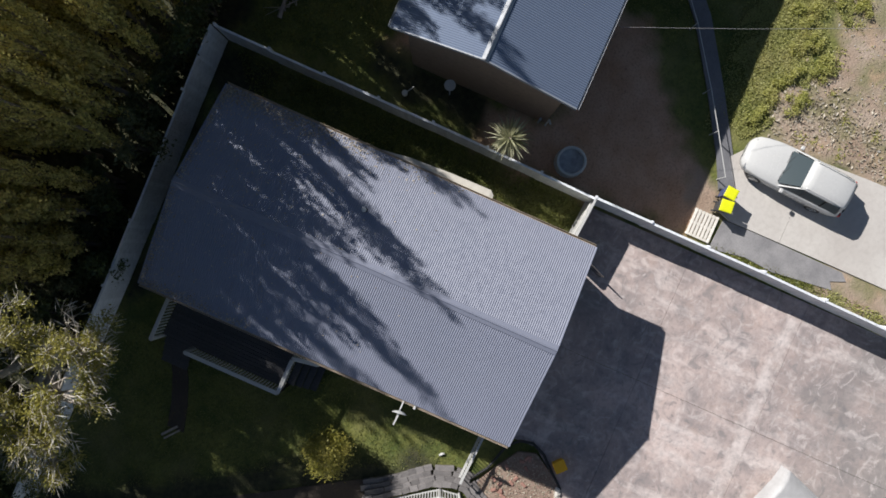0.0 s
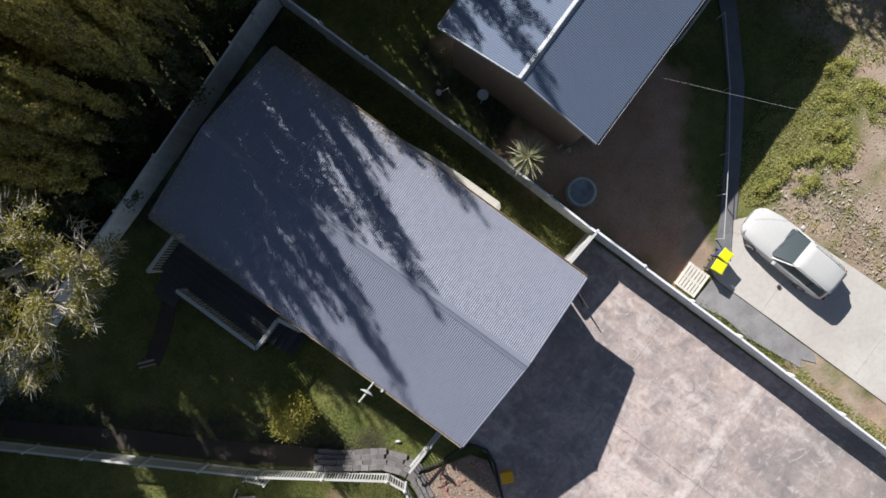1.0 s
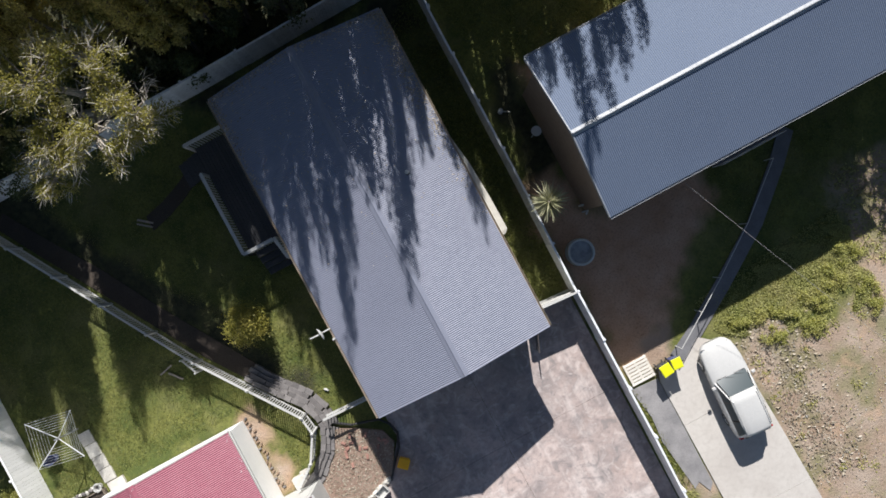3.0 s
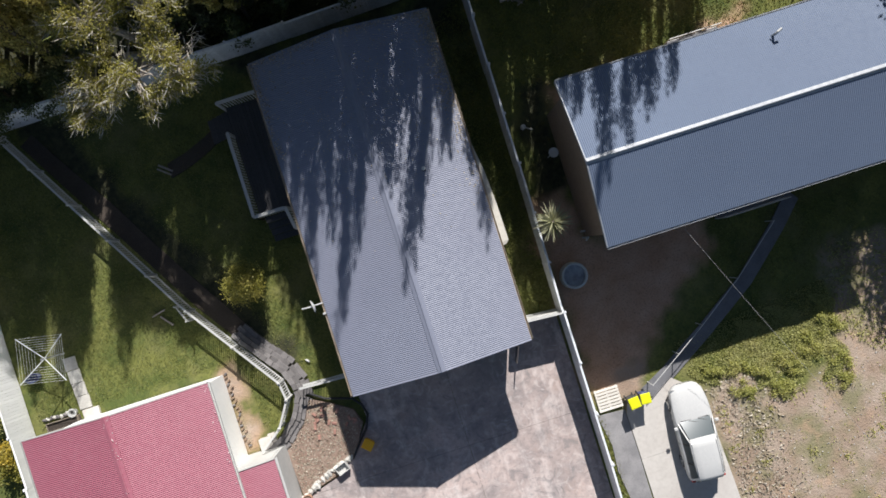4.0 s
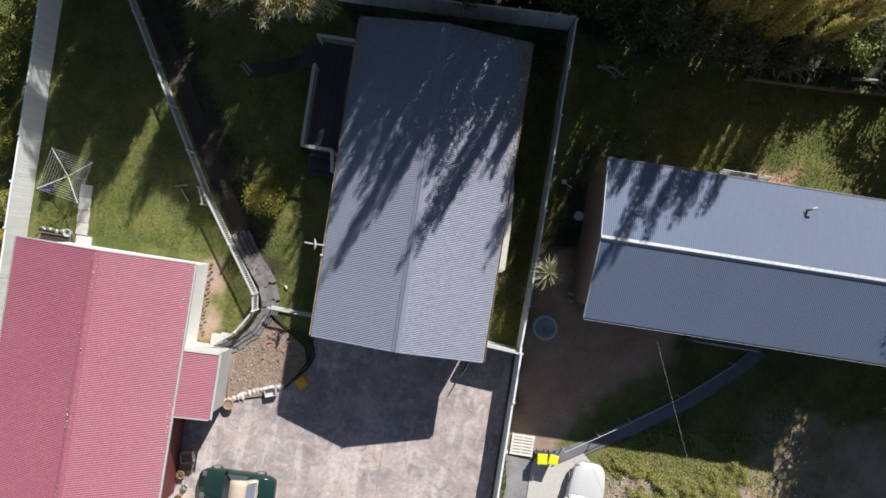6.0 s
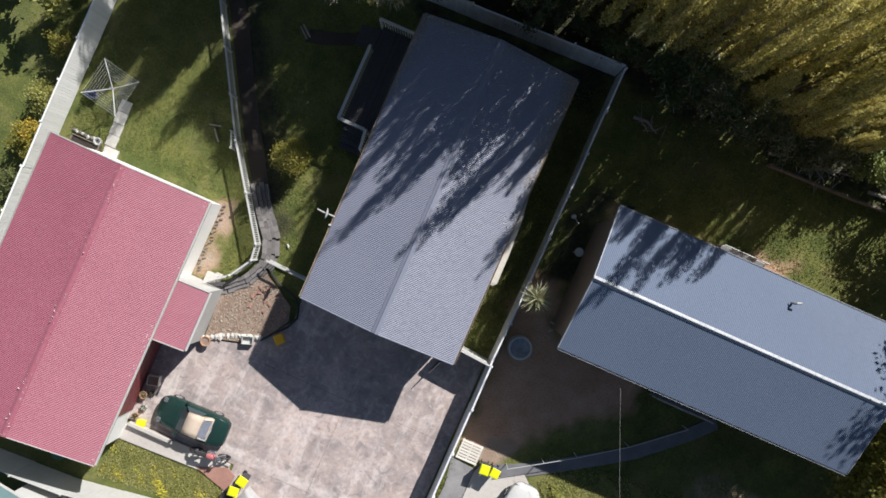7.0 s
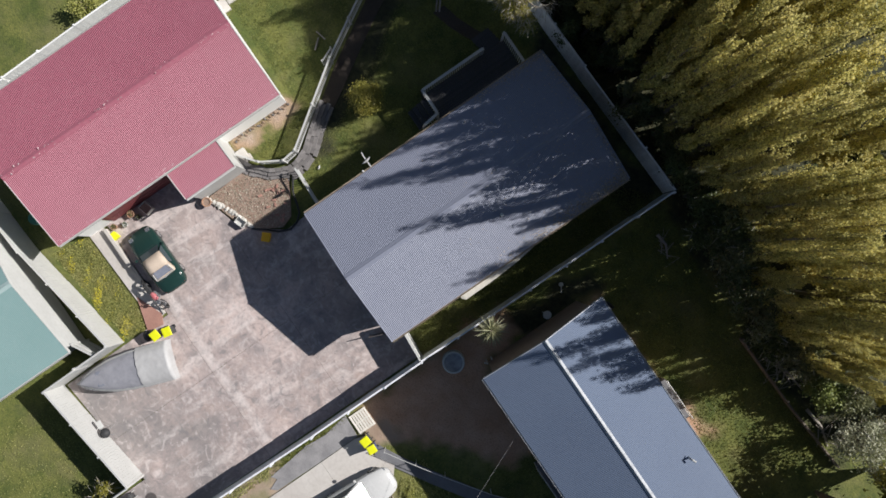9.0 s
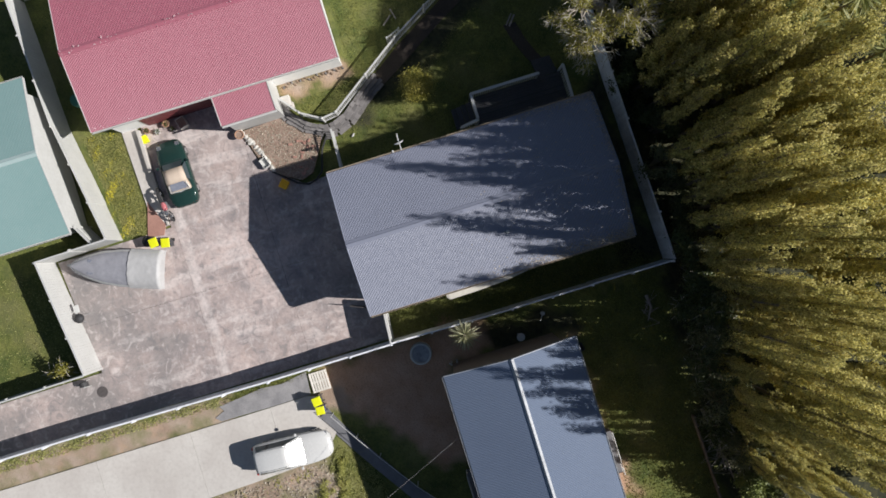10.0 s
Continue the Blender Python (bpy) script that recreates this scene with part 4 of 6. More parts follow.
for x0, x1, y0, y1 in ((-0.28, 0.28, -0.2, -0.18), (-0.28, 0.28, 0.18, 0.2), (-0.28, -0.26, -0.18, 0.18), (0.26, 0.28, -0.18, 0.18)):
    part("side", Shape().box(x0, x1, y0, y1, 0, 0.25, 0.004), M_WHITE, crate)
part("base", Shape().box(-0.26, 0.26, -0.18, 0.18, 0.0, 0.02), M_WHITE, crate)
obox = thing("orange_box", "square orange plastic box on the concrete", "box", (-5.66, -7.30, 0), 47)
part("body", Shape().box(-0.20, 0.20, -0.22, 0.22, 0, 0.33, 0.03), M_ORANGE, obox)
part("lid", Shape().box(-0.23, 0.23, -0.25, 0.25, 0.332, 0.38, 0.02), M_ORANGE, obox)

# ---- red-roofed house details ----
porch = thing("porch", "white porch under a small red corrugated lean-to roof", "porch", (-10.0, -7.5, 0))
part("roof_slope", corrugated((-9.08, -9.0, 2.93), (-9.08, -6.08, 2.93), (-10.85, -9.0, 3.25), (-10.85, -6.08, 3.25), 0.0762, 0.007), M_ROOF_RED, porch, in_world=True)
part("gutter", Shape().box(-9.08, -8.98, -9.02, -6.06, 2.80, 2.88, 0.01), M_WHITE, porch, in_world=True)
part("wall", Shape().box(-9.42, -9.28, -8.95, -6.15, 0, 2.90), M_WHITE, porch, in_world=True)
part("wall", Shape().box(-11.1, -9.43, -6.29, -6.15, 0, 2.90), M_WHITE, porch, in_world=True)
part("bargeboard", Shape().beam((-9.08, -6.05, 2.98), (-10.85, -6.05, 3.30), 0.03, 0.14), M_WHITE, porch, in_world=True)
part("bargeboard", Shape().beam((-9.08, -9.03, 2.98), (-10.85, -9.03, 3.30), 0.03, 0.14), M_WHITE, porch, in_world=True)
garage = part("garage_door", Shape().box(-11.10, -11.06, -13.6, -9.6, 0.0, 2.3, 0.01), M_DARK_WALL, red_house, "dark red garage door", in_world=True)
for i in range(5):
    part("door_panel", Shape().box(-11.06, -11.045, -13.55, -9.65, 0.05 + i * 0.45, 0.46 + i * 0.45, 0.006), M_DARK_WALL, garage, in_world=True)
solo("porch_step", Shape().box(-10.35, -9.75, -6.12, -5.6, -0.05, 0.34, 0.02).box(-9.95, -9.6, -5.95, -5.5, -0.05, 0.17, 0.02), M_CONC_PALE, "pale concrete step by the porch wall", "step")
for i in range(22):
    solo("path_brick", Shape().box(-0.075, 0.075, -0.04, 0.04, 0, 0.075, 0.012, pose(-10.95 + rnd.uniform(-0.1, 0.1), -2.3 - i * 0.165, -0.05, rnd.uniform(-8, 8), rnd.uniform(-8, 8), rnd.uniform(0, 60))), M_BRICK if i % 3 else M_ROCK, "loose brick lying along the house wall", "brick", "bricks along the wall")

# ---- clothesline and lawn slab ----
hoist = thing("rotary_clothesline", "rotary clothesline with white lines on the lawn", "clothesline", (-17.75, 0.85, 0), 34)
part("pole", Shape().tube([(0, 0, -0.05), (0, 0, 1.85)], 0.035, 10), M_GALV, hoist)
for k in range(4):
    a = math.tau * k / 4
    part("arm", Shape().tube([(0, 0, 1.55), (1.42 * math.cos(a), 1.42 * math.sin(a), 1.85)], 0.022, 8), M_LINE, hoist)
for j in range(7):
    r = 0.5 + 0.15 * j
    part("line", Shape().tube([(r * math.cos(math.tau * k / 4), r * math.sin(math.tau * k / 4), 1.56 + 0.21 * r) for k in range(5)], 0.007, 4), M_LINE, hoist)
basket = thing("laundry_tub", "oval dark blue laundry tub on the grass under the clothesline", "tub", (-19.3, 0.19, -0.05), 4)
part("body", Shape().rings([[(k * 0.33 * math.cos(a), k * 0.2 * math.sin(a), z) for a in (math.tau * i / 20 for i in range(20))] for k, z in ((0.78, 0.0), (1.0, 0.36), (1.05, 0.38), (0.96, 0.38), (0.74, 0.05))]), M_BIN_BLUE, basket, smooth=True)
for x in (-0.36, 0.36):
    part("handle", Shape().tube([(x, -0.08, 0.36), (x * 1.15, 0, 0.37), (x, 0.08, 0.36)], 0.015, 6), M_BIN_BLUE, basket)
for i in range(4):
    solo("lawn_slab", Shape().box(-17.9 + 0.03 * i, -17.32 + 0.03 * i, 0.0 - i * 0.62, 0.6 - i * 0.62, -0.1, 0.0, 0.01), M_ROCK_PALE, "pale concrete paving slab across the lawn", "slab", "slabs across the lawn")
solo("lawn_slab", Shape().box(-17.72, -16.95, -2.6, -1.9, -0.1, 0.05, 0.01), M_CONC_PALE, "square pale concrete slab by the gable wall", "slab")
planter = thing("trough_planter", "long low timber trough of dark soil by the gable wall", "planter", (-18.65, -2.2, -0.07))
for x0, x1, y0, y1 in ((-0.75, 0.75, -0.2, -0.16), (-0.75, 0.75, 0.16, 0.2), (-0.75, -0.71, -0.16, 0.16), (0.71, 0.75, -0.16, 0.16)):
    part("side", Shape().box(x0, x1, y0, y1, 0, 0.3, 0.005), M_BARK, planter)
part("potting_soil", Shape().box(-0.71, 0.71, -0.16, 0.16, 0.0, 0.22), M_LITTER_SOIL, planter)
dish = thing("white_tub", "round white tub by the gable wall", "tub", (-18.08, -1.86, -0.05))
part("body", Shape().lathe([(0.14, 0), (0.2, 0.28), (0.2, 0.3), (0.15, 0.3), (0.13, 0.1)], n=18), M_WHITE, dish)
for i in range(9):
    solo("edging_rock", Shape().rock((-19.5 + i * 0.16, -1.86 + rnd.uniform(-0.05, 0.05), 0.0), (0.13, 0.1, 0.1), 40 + i), M_ROCK_PALE if i % 2 else M_ROCK, "weathered rock edging the lawn by the wall", "rock", "rocks by the gable wall")
barrel = thing("water_barrel", "green plastic barrel behind the red-roofed house", "barrel", (-13.35, -16.75, -0.07))
part("body", Shape().lathe([(0.30, 0), (0.35, 0.15), (0.36, 0.5), (0.35, 0.85), (0.31, 0.95), (0.29, 0.95), (0.28, 0.9)], n=22), M_BARREL, barrel, smooth=True)
part("lid", Shape().lathe([(0.28, 0.9), (0.28, 0.93), (0.05, 0.94)], n=22), M_BARREL, barrel)


# ---- bins ----
def wheelie_bin(body_mat):
    ob = thing("wheelie_bin", "", "bin")
    part("body", Shape().rings([[(-w, -d, z), (w, -d, z), (w, d, z), (-w, d, z)] for w, d, z in ((0.18, 0.19, 0.08), (0.23, 0.25, 0.92), (0.25, 0.27, 0.93), (0.25, 0.27, 0.97))]), body_mat, ob)
    lid = part("lid", Shape().rings([[(-w, -d, z), (w, -d, z), (w, d, z), (-w, d, z)] for w, d, z in ((0.26, 0.285, 0.973), (0.265, 0.29, 1.01), (0.24, 0.265, 1.035), (0.16, 0.18, 1.045))]), M_LIME, ob, "bright yellow lid")
    part("hinge", Shape().tube([(-0.2, 0.30, 0.985), (0.2, 0.30, 0.985)], 0.022, 8), body_mat, lid)
    part("handle", Shape().tube([(-0.18, 0.34, 0.93), (0.18, 0.34, 0.93)], 0.018, 8), body_mat, ob)
    for x in (-0.2, 0.2):
        part("wheel", Shape().tube([(x - 0.025, 0.2, 0.1), (x + 0.025, 0.2, 0.1)], 0.1, 14), M_BLACK, ob)
    return ob


wb = wheelie_bin(M_BIN_BLACK)
tagged(wb, "dark wheelie bin with a bright yellow lid on concrete", group="wheelie bins")
wb.matrix_basis = pose(-4.60, -14.96, 0, 0, 0, 95) @ Matrix.Diagonal((0.9, 0.88, 0.95, 1))
copy_thing(wb, pose(-4.41, -14.34, 0, 0, 0, 78))
copy_thing(wb, pose(6.33, -8.97, 0.01, 0, 0, 5))
wb2 = wheelie_bin(M_BIN_BLUE)
tagged(wb2, "blue wheelie bin with a bright yellow lid beside the path", group="wheelie bins")
wb2.matrix_basis = pose(6.86, -8.93, 0.01, 0, 0, -4) @ Matrix.Diagonal((0.85, 0.82, 0.95, 1))
kb = thing("black_sack", "full black rubbish sack beside the bins", "sack", (-4.85, -15.45, 0))
part("sack", Shape().rings([[(r * math.cos(a) * (1 + 0.12 * math.sin(3 * a + z * 9)), r * math.sin(a), z) for a in (math.tau * k / 14 for k in range(14))] for r, z in ((0.2, 0), (0.3, 0.15), (0.31, 0.4), (0.2, 0.62), (0.05, 0.7))]), M_BLACK, kb, smooth=True)


# ---- cars ----
def skin(rows, n_mid=0):
    """A closed body skinned over half-profiles (y, [(halfwidth, z), ...]) mirrored left and right."""
    s = Shape()
    s.rings([[(-w, y, z) for w, z in prof] + [(w, y, z) for w, z in reversed(prof)] for y, prof in rows])
    return s


def wheels(car, half, axles, r=0.31):
    for x in (-half, half):
        for y in axles:
            w = part("wheel", Shape().tube([(x - 0.09, y, r), (x + 0.09, y, r)], r, 22), M_BLACK, car)
            d = 1 if x > 0 else -1
            part("rim", Shape().tube([(x + d * 0.085, y, r), (x + d * 0.1, y, r)], r * 0.66, 18), M_CHROME, w)


def wagon(at, turn):
    car = thing("station_wagon", "white station wagon parked on pale concrete", "car", at, turn)
    def prof(w, low, belt, top):
        return [(w * 0.82, low), (w * 0.97, low + 0.12), (w, (low + belt) / 2), (w * 0.985, belt - 0.06), (w * 0.93, belt), (w * 0.45, top), (0.02, top + 0.01)]
    body = [(2.30, prof(0.26, 0.34, 0.50, 0.53)), (2.27, prof(0.44, 0.27, 0.54, 0.58)), (2.18, prof(0.60, 0.22, 0.60, 0.645)), (2.0, prof(0.735, 0.2, 0.67, 0.72)), (1.7, prof(0.80, 0.2, 0.745, 0.80)), (1.3, prof(0.855, 0.2, 0.82, 0.875)), (0.85, prof(0.875, 0.2, 0.875, 0.925)),
            (0.3, prof(0.88, 0.2, 0.91, 0.94)), (-0.8, prof(0.88, 0.2, 0.93, 0.95)), (-1.7, prof(0.865, 0.22, 0.94, 0.96)), (-2.08, prof(0.83, 0.26, 0.94, 0.95)), (-2.24, prof(0.77, 0.32, 0.86, 0.88)), (-2.30, prof(0.66, 0.38, 0.74, 0.76))]
    part("body", skin(body), M_CAR_WHITE, car, smooth=True)
    part("windscreen", Shape().add([(-0.70, 0.66, 0.935), (0.70, 0.66, 0.935), (0.57, -0.12, 1.43), (-0.57, -0.12, 1.43), (-0.66, 0.62, 0.91), (0.66, 0.62, 0.91), (0.53, -0.16, 1.40), (-0.53, -0.16, 1.40)], [(0, 1, 2, 3), (4, 5, 6, 7), (0, 1, 5, 4), (1, 2, 6, 5), (2, 3, 7, 6), (3, 0, 4, 7)]), M_GLASS, car)
    part("dashboard", Shape().box(-0.62, 0.62, 0.24, 0.48, 0.93, 1.0, 0.03), M_BLACK, car)
    roof = [(-0.07, [(0.62, 1.385), (0.57, 1.42), (0.3, 1.45), (0.02, 1.46)]), (-0.5, [(0.645, 1.40), (0.605, 1.455), (0.3, 1.49), (0.02, 1.50)]), (-1.4, [(0.64, 1.39), (0.60, 1.445), (0.3, 1.475), (0.02, 1.485)]), (-1.95, [(0.60, 1.34), (0.56, 1.39), (0.3, 1.42), (0.02, 1.43)]), (-2.10, [(0.55, 1.30), (0.50, 1.345), (0.3, 1.375), (0.02, 1.385)])]
    top = part("roof", skin(roof), M_CAR_WHITE, car, smooth=True)
    for x in (-0.56, 0.56):
        part("roof_rail", Shape().tube([(x, -0.25, 1.455), (x, -0.3, 1.49), (x, -1.8, 1.475), (x, -1.85, 1.43)], 0.014, 6), M_CAR_WHITE, top)
    for d in (-1, 1):
        for y0, y1, t0, t1 in ((0.50, -0.33, -0.20, -0.35), (-0.39, -1.25, -0.41, -1.22), (-1.32, -2.02, -1.28, -1.86)):
            a, b = (0.80, 0.94), (0.625, 1.38)
            v = [(d * a[0], y0, a[1]), (d * a[0], y1, a[1]), (d * b[0], t1, b[1]), (d * b[0], t0, b[1])]
            part("side_window", Shape().add(v + [(x - d * 0.03, y, z) for x, y, z in v], [(0, 1, 2, 3), (4, 5, 6, 7), (0, 1, 5, 4), (1, 2, 6, 5), (2, 3, 7, 6), (3, 0, 4, 7)]), M_GLASS, car)
        for y0, y1 in ((-0.33, -0.39), (-1.25, -1.32)):
            part("pillar", Shape().beam((d * 0.81, y0 - 0.03, 0.94), (d * 0.63, y0 - 0.05, 1.39), 0.05, 0.03), M_BLACK, car)
        part("pillar", Shape().beam((d * 0.79, 0.59, 0.94), (d * 0.61, -0.20, 1.42), 0.05, 0.05), M_CAR_WHITE, car)
        part("pillar", Shape().beam((d * 0.77, -2.10, 0.94), (d * 0.58, -1.95, 1.37), 0.10, 0.06), M_CAR_WHITE, car)
        part("mirror", Shape().box(min(d * 0.86, d * 1.03), max(d * 0.86, d * 1.03), 0.34, 0.48, 0.93, 1.05, 0.025), M_CAR_WHITE, car)
        part("headlight", Shape().box(min(d * 0.42, d * 0.72), max(d * 0.40, d * 0.60), 1.94, 2.12, 0.57, 0.655, 0.03), M_CHROME, car)
        part("tail_light", Shape().box(min(d * 0.62, d * 0.78), max(d * 0.62, d * 0.78), -2.27, -2.16, 0.68, 0.90, 0.02), M_RED_LAMP, car)
        part("door_seam", Shape().box(min(d * 0.862, d * 0.874), max(d * 0.862, d * 0.874), -0.365, -0.355, 0.34, 0.88), M_BLACK, car)
    part("rear_window", Shape().add([(-0.60, -2.25, 0.95), (0.60, -2.25, 0.95), (0.50, -2.12, 1.34), (-0.50, -2.12, 1.34), (-0.58, -2.21, 0.95), (0.58, -2.21, 0.95), (0.48, -2.08, 1.34), (-0.48, -2.08, 1.34)], [(0, 1, 2, 3), (4, 5, 6, 7), (0, 1, 5, 4), (1, 2, 6, 5), (2, 3, 7, 6), (3, 0, 4, 7)]), M_GLASS, car)
    part("bonnet_seam", Shape().box(-0.66, 0.66, 0.675, 0.69, 0.92, 0.936), M_BLACK, car)
    part("grille", Shape().box(-0.3, 0.3, 2.24, 2.30, 0.40, 0.50, 0.01), M_BLACK, car)
    for x in (-0.3, 0.15):
        part("wiper", Shape().beam((x, 0.65, 0.955), (x + 0.42, 0.5, 1.035), 0.02, 0.015), M_BLACK, car)
    wheels(car, 0.78, (1.38, -1.35))
    return car


wagon((8.63, -11.08, 0.01), -3.5).scale = (0.98, 0.95, 0.98)


def roadster(at, turn):
    car = thing("roadster", "dark green two-seat roadster with a tan soft top", "car", at, turn)
    def prof(w, low, belt, top):
        return [(w * 0.84, low), (w * 0.98, low + 0.1), (w, (low + belt) / 2), (w * 0.97, belt - 0.06), (w * 0.88, belt), (w * 0.5, top), (0.02, top + 0.012)]
    body = [(1.98, prof(0.42, 0.30, 0.50, 0.53)), (1.9, prof(0.60, 0.2, 0.56, 0.60)), (1.6, prof(0.77, 0.18, 0.66, 0.70)), (1.1, prof(0.83, 0.18, 0.74, 0.79)), (0.62, prof(0.83, 0.18, 0.79, 0.83)),
            (0.3, prof(0.83, 0.18, 0.81, 0.83)), (-0.6, prof(0.83, 0.18, 0.82, 0.84)), (-1.2, prof(0.83, 0.18, 0.82, 0.86)), (-1.7, prof(0.76, 0.22, 0.76, 0.80)), (-1.92, prof(0.64, 0.3, 0.66, 0.70)), (-1.97, prof(0.52, 0.36, 0.58, 0.6))]
    part("body", skin(body), M_CAR_GREEN, car, smooth=True)
    part("windscreen", Shape().add([(-0.62, 0.62, 0.84), (0.62, 0.62, 0.84), (0.52, 0.20, 1.17), (-0.52, 0.20, 1.17), (-0.60, 0.58, 0.84), (0.60, 0.58, 0.84), (0.50, 0.16, 1.17), (-0.50, 0.16, 1.17)], [(0, 1, 2, 3), (4, 5, 6, 7), (0, 1, 5, 4), (1, 2, 6, 5), (2, 3, 7, 6), (3, 0, 4, 7)]), M_GLASS, car)
    part("soft_top", skin([(0.2, [(0.58, 1.10), (0.54, 1.18), (0.3, 1.20), (0.02, 1.21)]), (-0.2, [(0.60, 1.10), (0.57, 1.22), (0.3, 1.245), (0.02, 1.25)]), (-0.62, [(0.62, 1.0), (0.58, 1.17), (0.3, 1.21), (0.02, 1.215)])]), M_TAN, car, "tan canvas soft top", smooth=True)
    part("soft_top", skin([(-0.60, [(0.63, 0.98), (0.585, 1.165), (0.3, 1.195), (0.02, 1.20)]), (-0.98, [(0.66, 0.80), (0.60, 0.95), (0.3, 0.99), (0.02, 1.0)]), (-1.12, [(0.64, 0.80), (0.58, 0.87), (0.3, 0.89), (0.02, 0.895)])]), M_TAN, car, "tan canvas soft top", smooth=True)
    v = [(-0.42, -0.66, 1.185), (0.42, -0.66, 1.185), (0.48, -1.04, 0.985), (-0.48, -1.04, 0.985)]
    part("window_surround", Shape().tube([(-0.50, -0.70, 1.15), (-0.56, -1.08, 0.955), (0.0, -1.15, 0.96), (0.56, -1.08, 0.955), (0.50, -0.70, 1.15)], 0.03, 6), M_WHITE, car, "pale rubber seal round the rear window")
    part("rear_window", Shape().add(v + [(x, y, z - 0.03) for x, y, z in v], [(0, 1, 2, 3), (4, 5, 6, 7), (0, 1, 5, 4), (1, 2, 6, 5), (2, 3, 7, 6), (3, 0, 4, 7)]), M_PALE_GLASS, car)
    for d in (-1, 1):
        v = [(d * 0.73, 0.48, 0.83), (d * 0.74, -0.62, 0.83), (d * 0.62, -0.55, 1.08), (d * 0.58, 0.22, 1.08)]
        part("side_window", Shape().add(v + [(x - d * 0.03, y, z) for x, y, z in v], [(0, 1, 2, 3), (4, 5, 6, 7), (0, 1, 5, 4), (1, 2, 6, 5), (2, 3, 7, 6), (3, 0, 4, 7)]), M_GLASS, car)
        part("mirror", Shape().box(min(d * 0.80, d * 0.98), max(d * 0.80, d * 0.98), 0.42, 0.56, 0.82, 0.94, 0.03), M_CAR_GREEN, car)
        part("headlight", Shape().box(min(d * 0.42, d * 0.68), max(d * 0.42, d * 0.68), 1.55, 1.78, 0.66, 0.715, 0.02), M_CHROME, car)
        part("tail_light", Shape().rings([[(d * x, y, z) for x, y, z in ((0.42, -1.94, 0.56), (0.62, -1.88, 0.56), (0.62, -1.88, 0.66), (0.42, -1.94, 0.66))], [(d * x, y, z) for x, y, z in ((0.42, -1.90, 0.56), (0.6, -1.84, 0.56), (0.6, -1.84, 0.69), (0.42, -1.90, 0.69))]]), M_RED_LAMP, car)
    part("boot_seam", Shape().box(-0.55, 0.55, -1.215, -1.2, 0.862, 0.876), M_BLACK, car)
    part("bonnet_seam", Shape().box(-0.6, 0.6, 0.70, 0.715, 0.832, 0.846), M_BLACK, car)
    wheels(car, 0.73, (1.18, -1.09), 0.29)
    return car


roadster((-7.94, -12.72, 0), 91).scale = (0.95, 0.95, 0.97)

# Motorcycle
moto = thing("motorcycle", "red and chrome motorcycle leaning beside the kerb", "motorcycle", (-6.5, -13.9, 0), -81)
for y in (0.72, -0.70):
    w = part("wheel", Shape().rings([[((0.3 + 0.05 * math.cos(b)) * 0 + 0.05 * math.sin(b), y + (0.28 + 0.05 * math.cos(b)) * math.cos(a), 0.33 + (0.28 + 0.05 * math.cos(b)) * math.sin(a)) for b in (math.tau * j / 8 for j in range(8))] for a in (math.tau * k / 20 for k in range(21))], caps=False), M_BLACK, moto, smooth=True)
    part("hub", Shape().tube([(-0.05, y, 0.33), (0.05, y, 0.33)], 0.07, 12), M_CHROME, w)
part("tank", Shape().rings([[(0.16 * k * math.cos(a), y, 0.78 + 0.12 * k * math.sin(a)) for a in (math.tau * j / 12 for j in range(12))] for y, k in ((0.42, 0.3), (0.36, 0.8), (0.15, 1.0), (-0.05, 0.7), (-0.1, 0.3))]), M_RED_PAINT, moto, smooth=True)
part("seat", Shape().box(-0.12, 0.12, -0.68, -0.1, 0.72, 0.82, 0.04), M_BLACK, moto)
part("engine", Shape().box(-0.17, 0.17, -0.12, 0.28, 0.28, 0.66, 0.04), M_CHROME, moto)
part("fork", Shape().tube([(-0.09, 0.74, 0.33), (-0.09, 0.46, 0.95)], 0.03, 8), M_CHROME, moto)
part("fork", Shape().tube([(0.09, 0.74, 0.33), (0.09, 0.46, 0.95)], 0.03, 8), M_CHROME, moto)
part("handlebar", Shape().tube([(-0.40, 0.34, 1.02), (-0.12, 0.46, 1.0), (0.12, 0.46, 1.0), (0.40, 0.34, 1.02)], 0.018, 8), M_CHROME, moto)
part("headlight", Shape().lathe([(0.02, -0.06), (0.09, -0.03), (0.1, 0.05), (0.02, 0.07)], (0, 0.58, 0.88), 14), M_CHROME, moto)
part("mudguard", Shape().rings([[(x, -0.70 + 0.36 * math.cos(a), 0.33 + 0.36 * math.sin(a)) for x in (-0.07, 0.07)] + [(x, -0.70 + 0.345 * math.cos(a), 0.33 + 0.345 * math.sin(a)) for x in (0.07, -0.07)] for a in (radians(d) for d in range(20, 171, 15))]), M_BLACK, moto)
part("exhaust", Shape().tube([(0.17, 0.2, 0.34), (0.2, -0.2, 0.27), (0.21, -0.85, 0.32)], 0.04, 10), M_CHROME, moto)

